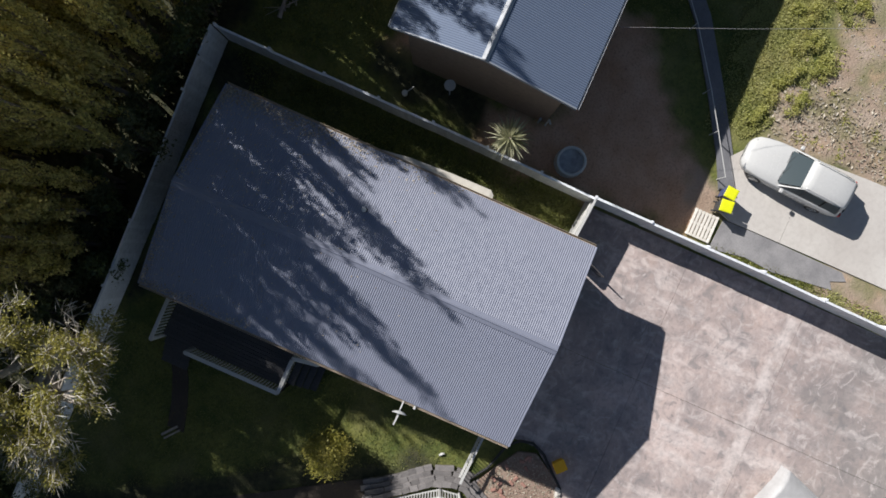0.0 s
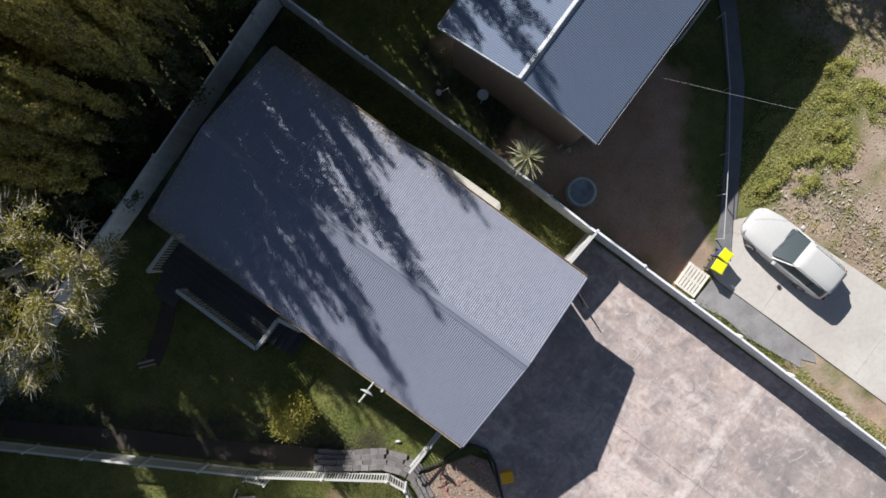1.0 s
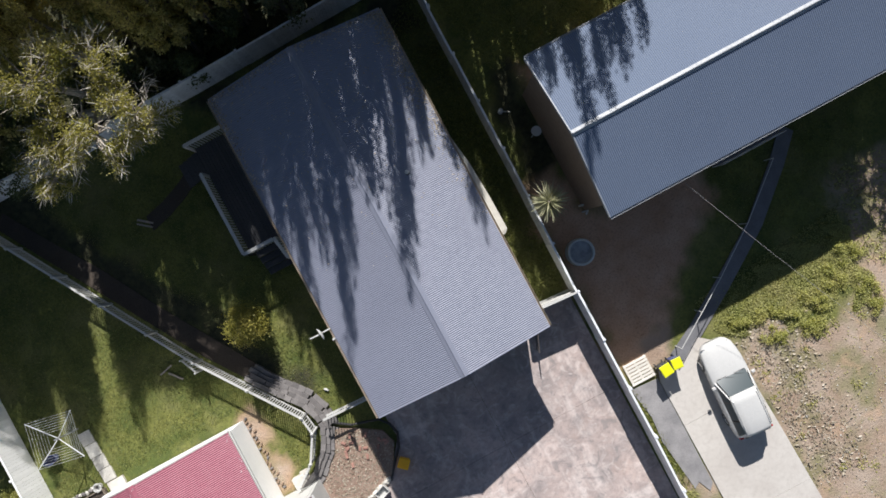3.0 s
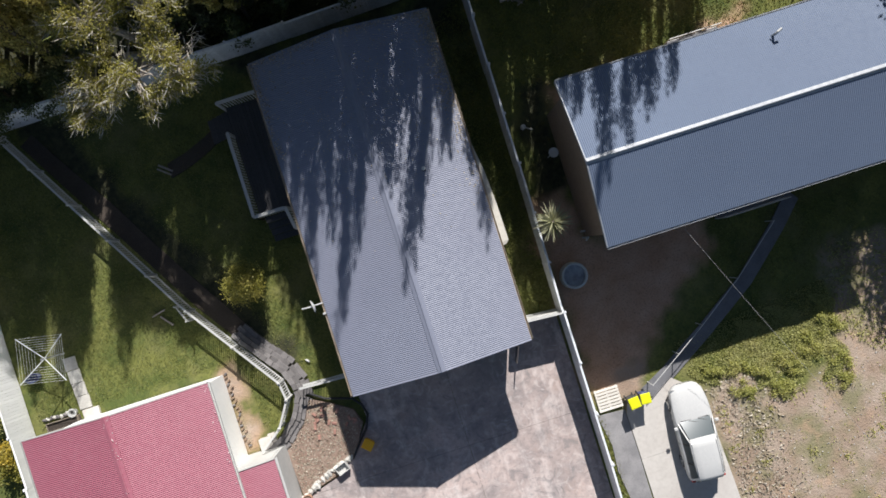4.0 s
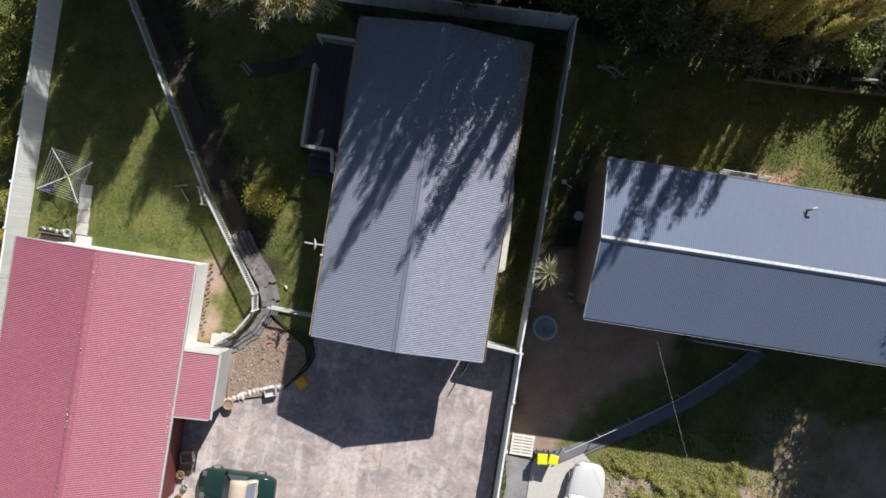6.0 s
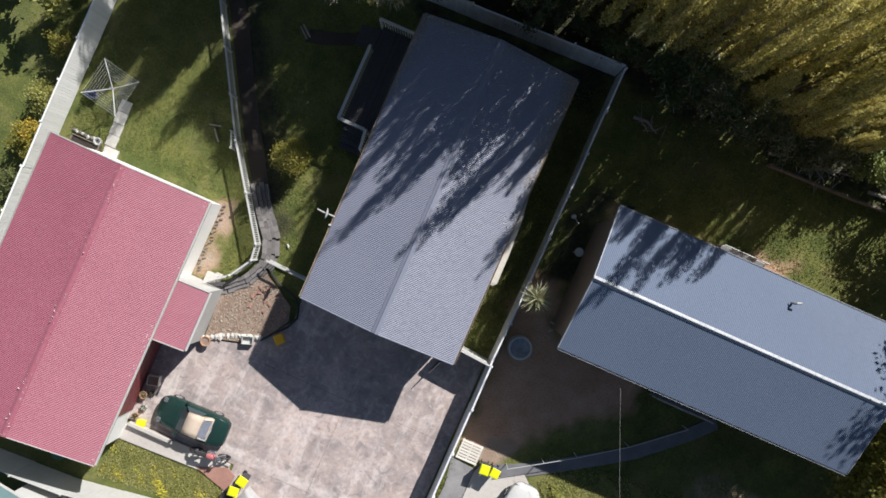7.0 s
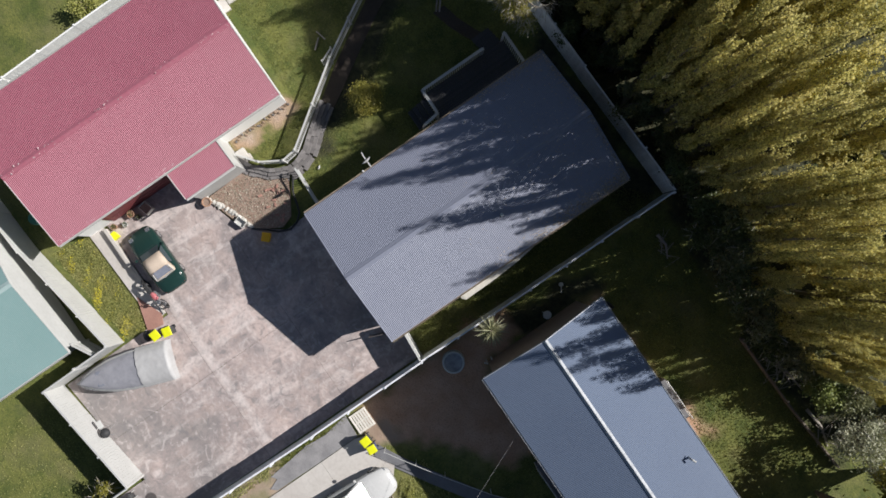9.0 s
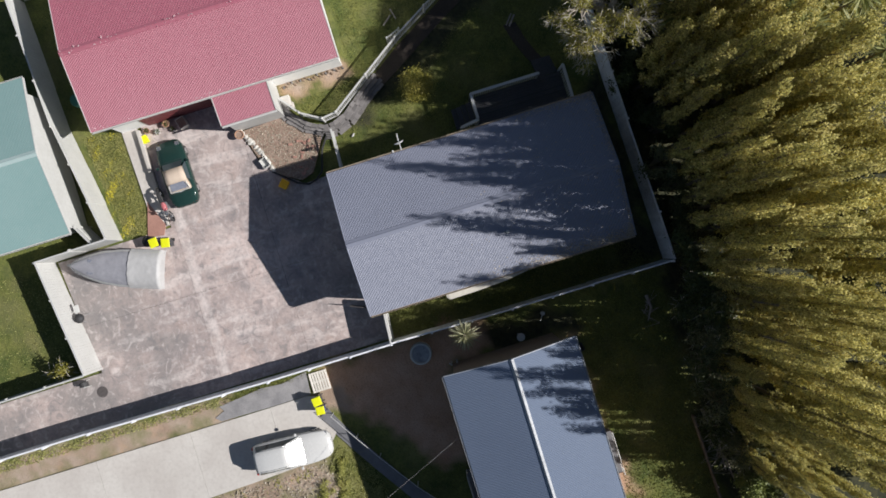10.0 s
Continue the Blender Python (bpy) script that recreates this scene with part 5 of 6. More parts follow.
# ---- boat on its trailer ----
boat = thing("boat", "small boat under grey and white covers on a trailer", "boat", (-3.75, -16.9, 0), 160.5)
HULL = [(2.95, 0.03, 1.02), (2.6, 0.30, 1.02), (2.0, 0.62, 1.0), (1.2, 0.88, 0.98), (0.2, 1.0, 0.95), (-1.0, 1.02, 0.93), (-2.0, 0.98, 0.92)]
part("hull", Shape().rings([[(-w, y, z), (-w * 0.82, y, z * 0.55), (0, y, 0.34 + 0.05 * max(y, 0)), (w * 0.82, y, z * 0.55), (w, y, z)] for y, w, z in HULL]), M_WHITE, boat, smooth=True)
def cover(rows, seed):
    """A sheet drawn over the gunwales, with creases."""
    rnd = random.Random(seed)
    s = Shape()
    for y, w, z, peak in rows:
        ring = [(w * 1.03 * u, y + rnd.uniform(-0.012, 0.012), z - 0.14 + (peak + 0.14) * (1 - abs(u) ** 3.2) + rnd.uniform(-0.016, 0.016)) for u in (k / 10 - 1 for k in range(21))]
        s.v += ring
    n = 21
    for j in range(len(rows) - 1):
        s.f += [(j * n + i, j * n + i + 1, (j + 1) * n + i + 1, (j + 1) * n + i) for i in range(n - 1)]
    return s


def beam_at(y, k):
    return float(np.interp(y, [h[0] for h in HULL][::-1], [h[k] for h in HULL][::-1]))


part("bow_cover", cover([(y, beam_at(y, 1), beam_at(y, 2), 0.08 + 0.26 * (1 - (y + 0.45) / 3.3) ** 0.7) for y in (2.82 - 0.15 * i for i in range(22))], 1), M_TARP_GREY, boat, "creased grey cover", smooth=True)
part("stern_cover", cover([(y, 1.05, 0.965, 0.37 - 0.03 * abs(y)) for y in (-0.33 - 0.11 * i for i in range(16))] + [(-2.03, 1.03, 0.75, 0.1), (-2.06, 1.03, 0.45, 0.05)], 2), M_TARP_WHITE, boat, "creased white cover", smooth=True)
part("windshield", Shape().box(-0.42, 0.42, 1.55, 1.95, 1.05, 1.17, 0.05), M_PALE_GLASS, boat)
part("bow_rail", Shape().tube([(-0.55, 2.1, 1.1), (-0.3, 2.6, 1.15), (0, 2.9, 1.15), (0.3, 2.6, 1.15), (0.55, 2.1, 1.1)], 0.018, 8), M_CHROME, boat)
trailer = thing("boat_trailer", "galvanised trailer under the covered boat", "trailer", (-3.75, -16.9, 0), 160.5)
for x in (-0.75, 0.75):
    part("side_beam", Shape().beam((x, -1.9, 0.36), (x * 0.9, 1.2, 0.36), 0.08, 0.08), M_GALV, trailer)
    part("draw_beam", Shape().beam((x * 0.9, 1.2, 0.36), (0, 3.4, 0.40), 0.08, 0.08), M_GALV, trailer)
    part("tyre", Shape().tube([(x * 1.32 - 0.08, -0.5, 0.28), (x * 1.32 + 0.08, -0.5, 0.28)], 0.28, 18), M_BLACK, trailer)
part("axle", Shape().tube([(-1.0, -0.5, 0.28), (1.0, -0.5, 0.28)], 0.03, 8), M_GALV, trailer)
part("winch_post", Shape().beam((0, 3.0, 0.36), (0, 2.98, 0.95), 0.08, 0.08), M_GALV, trailer)
part("jockey_wheel", Shape().tube([(-0.03, 3.35, 0.1), (0.03, 3.35, 0.1)], 0.1, 14), M_BLACK, trailer)

# ---- yard odds and ends ----
cover_ = thing("manhole_cover", "round cast iron manhole cover in the concrete", "manhole cover", (2.42, -20.5, 0.0))
part("cover", Shape().lathe([(0.26, 0.004), (0.26, 0.014), (0.02, 0.016)], n=26), M_IRON, cover_)
part("rim", Shape().lathe([(0.31, 0.002), (0.31, 0.010), (0.27, 0.010), (0.27, 0.002)], n=26, caps=False), M_IRON, cover_)
bbq = thing("kettle_barbecue", "black kettle barbecue against the white fence", "barbecue", (-1.85, -20.15, 0))
part("bowl", Shape().lathe([(0.03, 0.5), (0.2, 0.56), (0.27, 0.72), (0.27, 0.75), (0.2, 0.9), (0.04, 0.97)], n=18), M_BLACK, bbq, smooth=True)
for k in range(3):
    a = math.tau * k / 3
    part("leg", Shape().tube([(0.15 * math.cos(a), 0.15 * math.sin(a), 0.6), (0.3 * math.cos(a), 0.3 * math.sin(a), 0)], 0.014, 6), M_GALV, bbq)
part("side_shelf", Shape().box(-0.75, -0.32, -0.15, 0.15, 0.72, 0.75, 0.01), M_WHITE, bbq)
tap = thing("hose_reel", "dark hose reel on a stand by the fence", "hose reel", (1.72, -21.2, 0))
part("reel", Shape().tube([(-0.12, 0, 0.32), (0.12, 0, 0.32)], 0.24, 16), M_BLACK, tap)
part("stand", Shape().beam((-0.18, -0.22, 0.05), (-0.18, 0.22, 0.05), 0.04, 0.05).beam((0.18, -0.22, 0.05), (0.18, 0.22, 0.05), 0.04, 0.05).beam((-0.18, 0, 0.36), (0.18, 0, 0.36), 0.04, 0.04), M_WHITE, tap)
solo("kerb_wall", Shape().box(-10.9, -8.5, -14.32, -14.12, -0.05, 0.32, 0.015).box(-8.5, -5.4, -14.26, -14.14, -0.05, 0.12, 0.01), M_CONC_PALE, "low pale concrete kerb beside the parking bay", "kerb")
solo("verge_strip", Shape().prism([(-11.2, -14.33), (-5.4, -14.28), (-5.3, -15.0), (-11.1, -15.2)], -0.1, 0.015), M_CONC_PALE, "pale dusty concrete strip beside the verge", "pavement", kind="structure")
solo("red_earth", Shape().prism([(-7.0, -14.95), (-5.5, -14.35), (-4.95, -14.6), (-5.1, -15.5), (-5.8, -15.3)], -0.08, 0.04), M_BRICK_RED, "reddish bare earth at the end of the verge", "earth", kind="structure")
for i, (x, y, r, h, m, lab) in enumerate(((-10.75, -13.75, 0.17, 0.3, M_TERRACOTTA, "terracotta pot by the garage door"), (-10.55, -13.2, 0.14, 0.26, M_WHITE, "white pot by the garage door"), (-10.8, -12.6, 0.2, 0.34, M_TERRACOTTA, "wide terracotta pot by the garage door"), (-10.45, -12.35, 0.12, 0.22, M_GALV, "small metal pot by the garage door"))):
    p = thing("plant_pot", lab, "pot", (x, y, 0))
    part("body", Shape().lathe([(r * 0.65, 0), (r, h), (r * 0.86, h), (r * 0.8, h * 0.8)], n=16), m, p)
    part("plant", leaf_mesh("plant", M_LEAF_DARK, np.random.default_rng(i).normal(size=(60, 3)) * (r * 0.4, r * 0.4, 0.06) + (0, 0, h), 0.1, 0.4), None, p)["kind"] = "stuff"
ybox = thing("yellow_crate", "open yellow crate among pots", "crate", (-10.35, -14.0, 0.0), 12)
part("body", Shape().box(-0.2, 0.2, -0.15, 0.15, 0.0, 0.24, 0.015), M_LIME, ybox)
part("rim", Shape().box(-0.22, 0.22, -0.17, 0.17, 0.242, 0.27, 0.01), M_LIME, ybox)
cbox = thing("timber_planter", "square timber planter by the garage wall", "planter", (-10.62, -11.75, 0), 15)
for x0, x1, y0, y1 in ((-0.3, 0.3, -0.25, -0.22), (-0.3, 0.3, 0.22, 0.25), (-0.3, -0.27, -0.22, 0.22), (0.27, 0.3, -0.22, 0.22)):
    part("side", Shape().box(x0, x1, y0, y1, 0, 0.35, 0.005), M_PALLET, cbox)
part("potting_soil", Shape().box(-0.27, 0.27, -0.22, 0.22, 0.0, 0.28), M_MULCH, cbox)

# ---- neighbouring yard ----
trough = thing("water_trough", "round pale grey plastic water trough on bare soil", "trough", (5.58, -2.8, -0.06))
part("wall", Shape().lathe([(0.62, 0), (0.60, 0.58), (0.57, 0.62), (0.50, 0.62), (0.48, 0.40)], n=32, caps=False), M_LINE, trough)
part("base", Shape().lathe([(0.60, 0.0), (0.60, 0.05)], n=32), M_LINE, trough)
part("water", Shape().lathe([(0.487, 0.40), (0.487, 0.43)], n=32), M_WATER, trough)
solo("satellite_disc", Shape().lathe([(0.02, 0), (0.16, 0.03), (0.22, 0.08), (0.02, 0.05)], (6.15, 2.7, 1.5), 20).tube([(6.15, 2.7, -0.05), (6.15, 2.7, 1.5)], 0.025, 8), M_WHITE, "white disc on a pole beside the brick wall", "disc")
solo("watering_can", Shape().lathe([(0.11, 0), (0.12, 0.24), (0.08, 0.27), (0.04, 0.27)], (5.45, 4.35, -0.06), 16).tube([(5.55, 4.3, 0.05), (5.8, 4.1, 0.25)], 0.025, 6), M_WHITE, "white watering can on dark grass", "watering can")
solo("drain_pipes", Shape().tube([(6.55, -1.3, 0), (6.55, -1.3, 1.2), (6.4, -1.4, 1.3)], 0.04, 8).tube([(6.55, -1.0, 0), (6.55, -1.0, 0.8)], 0.05, 8), M_WHITE, "white waste pipes on the brick wall", "pipe")
pal = thing("pallet", "weathered pale timber pallet lying by the fence", "pallet", (5.42, -8.68, -0.05))
slat = Shape().box(-0.56, 0.56, -0.055, 0.055, 0.10, 0.125, 0.004).mesh("slat", M_PALLET)
for i in range(7):
    piece("slat", slat, pal, pose(0, -0.45 + i * 0.15, 0))
for x in (-0.5, 0, 0.5):
    part("bearer", Shape().box(x - 0.04, x + 0.04, -0.5, 0.5, 0.0, 0.099), M_PALLET, pal)
for y, x0, x1, z, lab in ((-2.3, 12.6, 15.6, 1.25, "white metal handrail along the porch under the eave"), (5.98, 12.7, 15.1, 1.0, "pale handrail along the back porch")):
    pr = thing("porch_rail", lab, "railing", (x0, y, 0))
    part("rail", Shape().tube([(x0, y, z), (x1, y, z)], 0.025, 8), M_WHITE, pr, in_world=True)
    part("rail", Shape().tube([(x0, y, z - 0.5), (x1, y, z - 0.5)], 0.02, 8), M_WHITE, pr, in_world=True)
    for i in range(5):
        x = x0 + (x1 - x0) * i / 4
        part("post", Shape().tube([(x, y, -0.05), (x, y, z)], 0.022, 8), M_WHITE, pr, in_world=True)
    s = 1 if y > 0 else -1
    part("landing", Shape().box(x0, x1, min(y, y - s * 0.75), max(y, y - s * 0.75), -0.05, 0.55, 0.01), M_PATH, pr, in_world=True)
prail = thing("path_rail", "thin pale wire rail along the footpath", "railing", (10.3, -6.6, 0))
RAIL = [(7.37, -8.5), (8.9, -7.52), (10.3, -6.6), (12.44, -5.08), (14.76, -3.12)]
part("rail", Shape().tube([(x, y, 0.85) for x, y in RAIL], 0.018, 6), M_WHITE, prail, in_world=True)
for x, y in RAIL:
    part("post", Shape().tube([(x, y, -0.1), (x, y, 0.86)], 0.022, 6), M_WHITE, prail, in_world=True)
solo("service_cable", Shape().tube([(9.52, -1.70, 5.12), (9.53, -2.0, 4.8), (11.3, -6.0, 4.6), (14.0, -12.1, 4.7), (19.0, -23.4, 5.5), (26.0, -39.0, 7.7)], 0.006, 5), M_WIRE, "thin grey service cable from the eave", "cable")
solo("plant_crate", Shape().box(-0.22, 0.22, -0.18, -0.15, 0, 0.28).box(-0.22, 0.22, 0.15, 0.18, 0, 0.28).box(-0.22, -0.19, -0.15, 0.15, 0, 0.28).box(0.19, 0.22, -0.15, 0.15, 0, 0.28).add([(-0.19, -0.15, 0.03), (0.19, -0.15, 0.03), (0.19, 0.15, 0.03), (-0.19, 0.15, 0.03), (-0.19, -0.15, 0), (0.19, -0.15, 0), (0.19, 0.15, 0), (-0.19, 0.15, 0)], [(0, 1, 2, 3), (4, 5, 6, 7)]), M_BLACK, "open black plastic crate on dark grass", "crate").matrix_basis = pose(7.9, 5.8, -0.06, 0, 0, 12)


# ---- plants ----
def unit(rng, n):
    v = rng.normal(size=(n, 3))
    return v / np.linalg.norm(v, axis=1)[:, None]


def poplar(seed, h=12.0, spread=1.0):
    """A tall columnar tree: steep limbs close to the stem, each a feathered plume of small leaves."""
    rng = np.random.default_rng(seed)
    ob = thing("poplar_tree", "tall narrow tree with olive-gold autumn leaves", "tree", group="trees behind the fence")
    trunk = Shape()
    lean = rng.normal(0, 0.3, 2)
    axis = lambda z: np.array([lean[0] * (z / h) ** 2, lean[1] * (z / h) ** 2, z])  # noqa: E731
    trunk.tube([axis(z) for z in np.linspace(0, h * 0.96, 7)], [0.16 * (1 - 0.9 * u) + 0.012 for u in np.linspace(0, 1, 7)], 7)
    at, face, big = [], [], []
    for i in range(30):
        z = h * (0.15 + 0.76 * (i / 30) ** 0.85)
        az = i * 2.4 + rng.normal(0, 0.5)
        rest = 1 - z / h
        reach = spread * (0.10 + 0.62 * min(rest * 1.9, 1) ** 0.7 * rng.uniform(0.5, 1.35))
        long = rng.uniform(1.5, 2.6) * (0.62 + 0.5 * min(rest * 1.6, 1))
        base = axis(min(z, h * 0.93))
        tip = base + np.array([reach * math.cos(az), reach * math.sin(az), min(long, h * 1.03 - z)])
        mid = (base + tip) / 2 + np.array([0.25 * reach * math.cos(az), 0.25 * reach * math.sin(az), -0.05 * long])
        trunk.tube([base, mid, tip], [0.03, 0.018, 0.005], 4)
        fat = rng.uniform(0.24, 0.42)
        n = int(205 * fat / 0.36 * long / 2.0)
        # one upswept plume: leaves on its skin, looking outwards, with lumps and stray tips
        u = rng.beta(1.25, 1.0, n)
        d = unit(rng, n)
        lump = 0.8 + 0.3 * np.sin(7.0 * u + 3.0 * np.arctan2(d[:, 1], d[:, 0]) + i) + rng.normal(0, 0.12, n)
        r = fat * np.sin(np.pi * np.clip(0.10 + 0.86 * u, 0, 1)) ** 0.75 * np.clip(lump, 0.25, 1.5)
        c = (1 - u)[:, None] ** 2 * base + 2 * ((1 - u) * u)[:, None] * mid + (u ** 2)[:, None] * tip
        out = d * (1, 1, 0.5)
        at.append(c + out * r[:, None])
        out = out / np.linalg.norm(out, axis=1)[:, None] + (0, 0, 0.25) + 0.42 * rng.normal(size=(n, 3))
        face.append(out)
        big.append(np.where(z < 0.45 * h, 0.18, 0.125) * rng.uniform(0.8, 1.15, n))
    part("trunk", trunk, M_BARK, ob, "slim bark-covered trunk with steep limbs")
    face = np.concatenate(face)
    part("crown", leaf_mesh("crown", M_LEAF_POPLAR, np.concatenate(at), np.concatenate(big), 0.66, rng, np.cross(face, unit(rng, len(face))), face), None, ob)
    return ob


POPLARS = [poplar(s, 12.0, k) for s, k in ((1, 1.0), (2, 0.85), (3, 1.1), (4, 0.95), (5, 1.05))]
rnd = random.Random(21)
TIPS = [(0.9, 13.5, 14.1), (2.0, 15.0, 14.0), (3.5, 14.1, 14.2), (4.6, 15.4, 14.3), (7.5, 15.0, 14.4), (-0.2, 14.2, 13.1), (2.7, 13.0, 11.4), (5.6, 13.4, 10.9), (6.6, 14.2, 11.6),
         (14.0, 14.0, 12.7), (12.5, 14.0, 14.0), (13.6, 14.8, 14.0), (12.2, 14.6, 15.6), (11.0, 13.6, 12.2), (2.4, 14.5, 11.4), (3.3, 16.6, 12.6)]
TIPS += [(10.3, 13.9, 12.3), (12.9, 13.1, 11.8), (11.7, 14.7, 13.0), (1.4, 14.4, 12.4), (-1.3, 13.6, 11.2), (4.1, 13.2, 11.6),
         (5.0, 14.1, 11.0), (6.1, 13.0, 10.5), (7.1, 13.5, 10.8), (4.9, 12.9, 10.2), (3.0, 15.2, 12.8), (-0.8, 12.9, 11.0), (0.4, 14.9, 12.2), (1.6, 13.1, 11.8), (-1.8, 14.5, 11.2),
         (0.1, 13.1, 11.6), (10.8, 14.6, 12.6), (9.6, 13.5, 11.6), (13.3, 13.2, 12.2), (8.2, 13.9, 10.8), (8.9, 14.3, 12.3), (9.3, 12.9, 11.8), (8.1, 15.1, 12.4), (8.6, 13.1, 11.6)]
SPOTS = list(TIPS)


def plant(px, py, top, apart):
    if all((px - a) ** 2 + (py - b) ** 2 > apart * apart for a, b, _ in SPOTS):
        SPOTS.append((px, py, top))


# Close front rows along the fence
for row, y in enumerate((13.0, 14.2, 15.5)):
    x = -19.0 + 0.4 * row
    while x < 22.0:
        px, py = x + rnd.uniform(-0.25, 0.25), y + rnd.uniform(-0.35, 0.35)
        if px < -3.2:
            top = (py - (rnd.uniform(-1.6, 1.2) if px < -6.5 else rnd.uniform(-3.2, -0.3))) / 1.45
            if -11.0 + 0.36 * (py - 10) < px < -5.4 + 0.36 * (py - 10):
                top = min(top, 5.9 + (py - 10.5) / 1.45)
        elif px < 9.4:
            top = 3.5 + (py - rnd.uniform(3.6, 5.6)) / 1.45
        elif px < 14.6:
            top = 5.0 + (py - rnd.uniform(2.8, 5.0)) / 1.45
        elif px < 17.6:
            top = (py - rnd.uniform(4.5, 7.0)) / 1.45
        else:
            top = (py - rnd.uniform(8.2, 9.2)) / 1.45
        if px > -3.2 and rnd.random() < 0.15:
            top *= rnd.uniform(0.5, 0.8)
        if not (-12.5 < px < -6 and py < 14) and not (px > 14.6 and row == 0) and not (5.0 < px < 14.6 and row == 2):
            plant(px, py, max(top, 3.6), 0.8 if px < 9 else 0.95)
        x += rnd.uniform(0.75, 1.05) if -5 < px < 14 else rnd.uniform(1.0, 1.35)
# Extra trees, added to fill out the shade on the lawns
for k in range(8):
    plant(14.3 + 0.42 * k, 13.3 + 0.9 * (k % 2) + rnd.uniform(-0.2, 0.2), (13.7 - rnd.uniform(4.6, 6.0)) / 1.45, 0.5)
for k in range(13):
    px, py = -9.6 + 0.8 * k + rnd.uniform(-0.15, 0.15), 16.7 + rnd.uniform(-0.3, 0.3)
    top = (py + rnd.uniform(0.0, 2.0)) / 1.45
    if px < -5.4 + 0.36 * (py - 10):
        top = min(top, 5.9 + (py - 10.5) / 1.45)
    plant(px, py, top, 0.6)
for k in range(9):
    plant(10.2 + 0.72 * k + rnd.uniform(-0.15, 0.15), 12.35 + rnd.uniform(-0.15, 0.2), rnd.uniform(3.8, 5.6) if k > 5 else rnd.uniform(5.2, 6.6), 0.55)
# A tall back row, mostly unseen, added to close gaps in the tree shade
for k in range(14):
    plant(-3.2 + 0.86 * k + rnd.uniform(-0.2, 0.2), 17.9 + rnd.uniform(-0.4, 0.4), rnd.uniform(11.3, 12.7), 0.6)
for k in range(12):
    plant(-14.6 + 0.95 * k + rnd.uniform(-0.2, 0.2), 17.0 + rnd.uniform(-0.3, 0.3), rnd.uniform(9.2, 10.4), 0.6)
for k in range(12):
    plant(8.4 + 0.62 * k, 18.6 + 1.3 * (k % 3 - 1) + rnd.uniform(-0.3, 0.3), rnd.uniform(6.0, 8.0), 0.6)
# Lower growth behind them
for row, y in enumerate((17.8, 20.8)):
    x = -19.0 + 0.8 * row
    while x < 22.0:
        plant(x + rnd.uniform(-0.4, 0.4), y + rnd.uniform(-0.7, 0.7), (rnd.uniform(5.0, 7.0) if x < 7 else rnd.uniform(3.2, 4.8)) + 1.1 * row, 0.9)
        x += rnd.uniform(3.0, 4.2)
used = set()
for i, (px, py, top) in enumerate(SPOTS):
    k = i % 5
    top *= 1.195
    wide = 0.55 + 0.025 * top if py > 16.5 else 0.48 + 0.026 * top if px < -3.2 else 0.34 + 0.016 * top if i >= len(TIPS) else 0.34 + 0.02 * top
    m = pose(px, py, -0.08, 0, 0, rnd.uniform(0, 360)) @ Matrix.Diagonal((wide, wide, top / 12.4, 1))
    if k in used:
        t = copy_thing(POPLARS[k], pose(px, py, -0.08))
        t.matrix_basis = m
    else:
        used.add(k)
        POPLARS[k].matrix_basis = m


def shrub(name, label, at, r, h, mat, n, seed, size=0.12, twigs=0):
    """A shrub of leaf clumps on short limbs."""
    rng = np.random.default_rng(seed)
    ob = thing(name, label, "tree" if "tree" in name else "shrub", at)
    wood = Shape()
    k = max(5, int(n / 130))
    c = unit(rng, k) * rng.uniform(0.35, 1.0, (k, 1)) * (r, r, h * 0.45) + (0, 0, h * 0.58)
    c[:, 2] = np.maximum(c[:, 2], 0.12 * h)
    for p in c:
        wood.tube([(0, 0, 0.0), tuple(p * (0.35, 0.35, 0.55)), tuple(p)], [0.05 * r + 0.012, 0.03 * r + 0.006, 0.006], 5)
    part("trunk", wood, M_BARK, ob)
    at_ = np.repeat(c, n // k, 0) + rng.normal(0, 0.20 * r, ((n // k) * k, 3)) * (1, 1, 0.75)
    at_[:, 2] = np.maximum(at_[:, 2], 0.02)
    part("crown", leaf_mesh("crown", mat, at_, size, 0.55, rng), None, ob)
    if twigs:
        d = unit(rng, twigs)
        d[:, 2] = np.abs(d[:, 2]) * 0.6 - 0.2
        part("twigwork", leaf_mesh("twigwork", M_TWIG, c[rng.integers(0, k, twigs)] + d * 0.25, 0.55, 0.06, rng, d), None, ob)["kind"] = "stuff"
    return ob


shrub("small_tree", "small round golden-green tree on the lawn", (-8.5, 1.3, -0.06), 0.85, 2.8, M_LEAF_OLIVE, 7800, 3, 0.085)
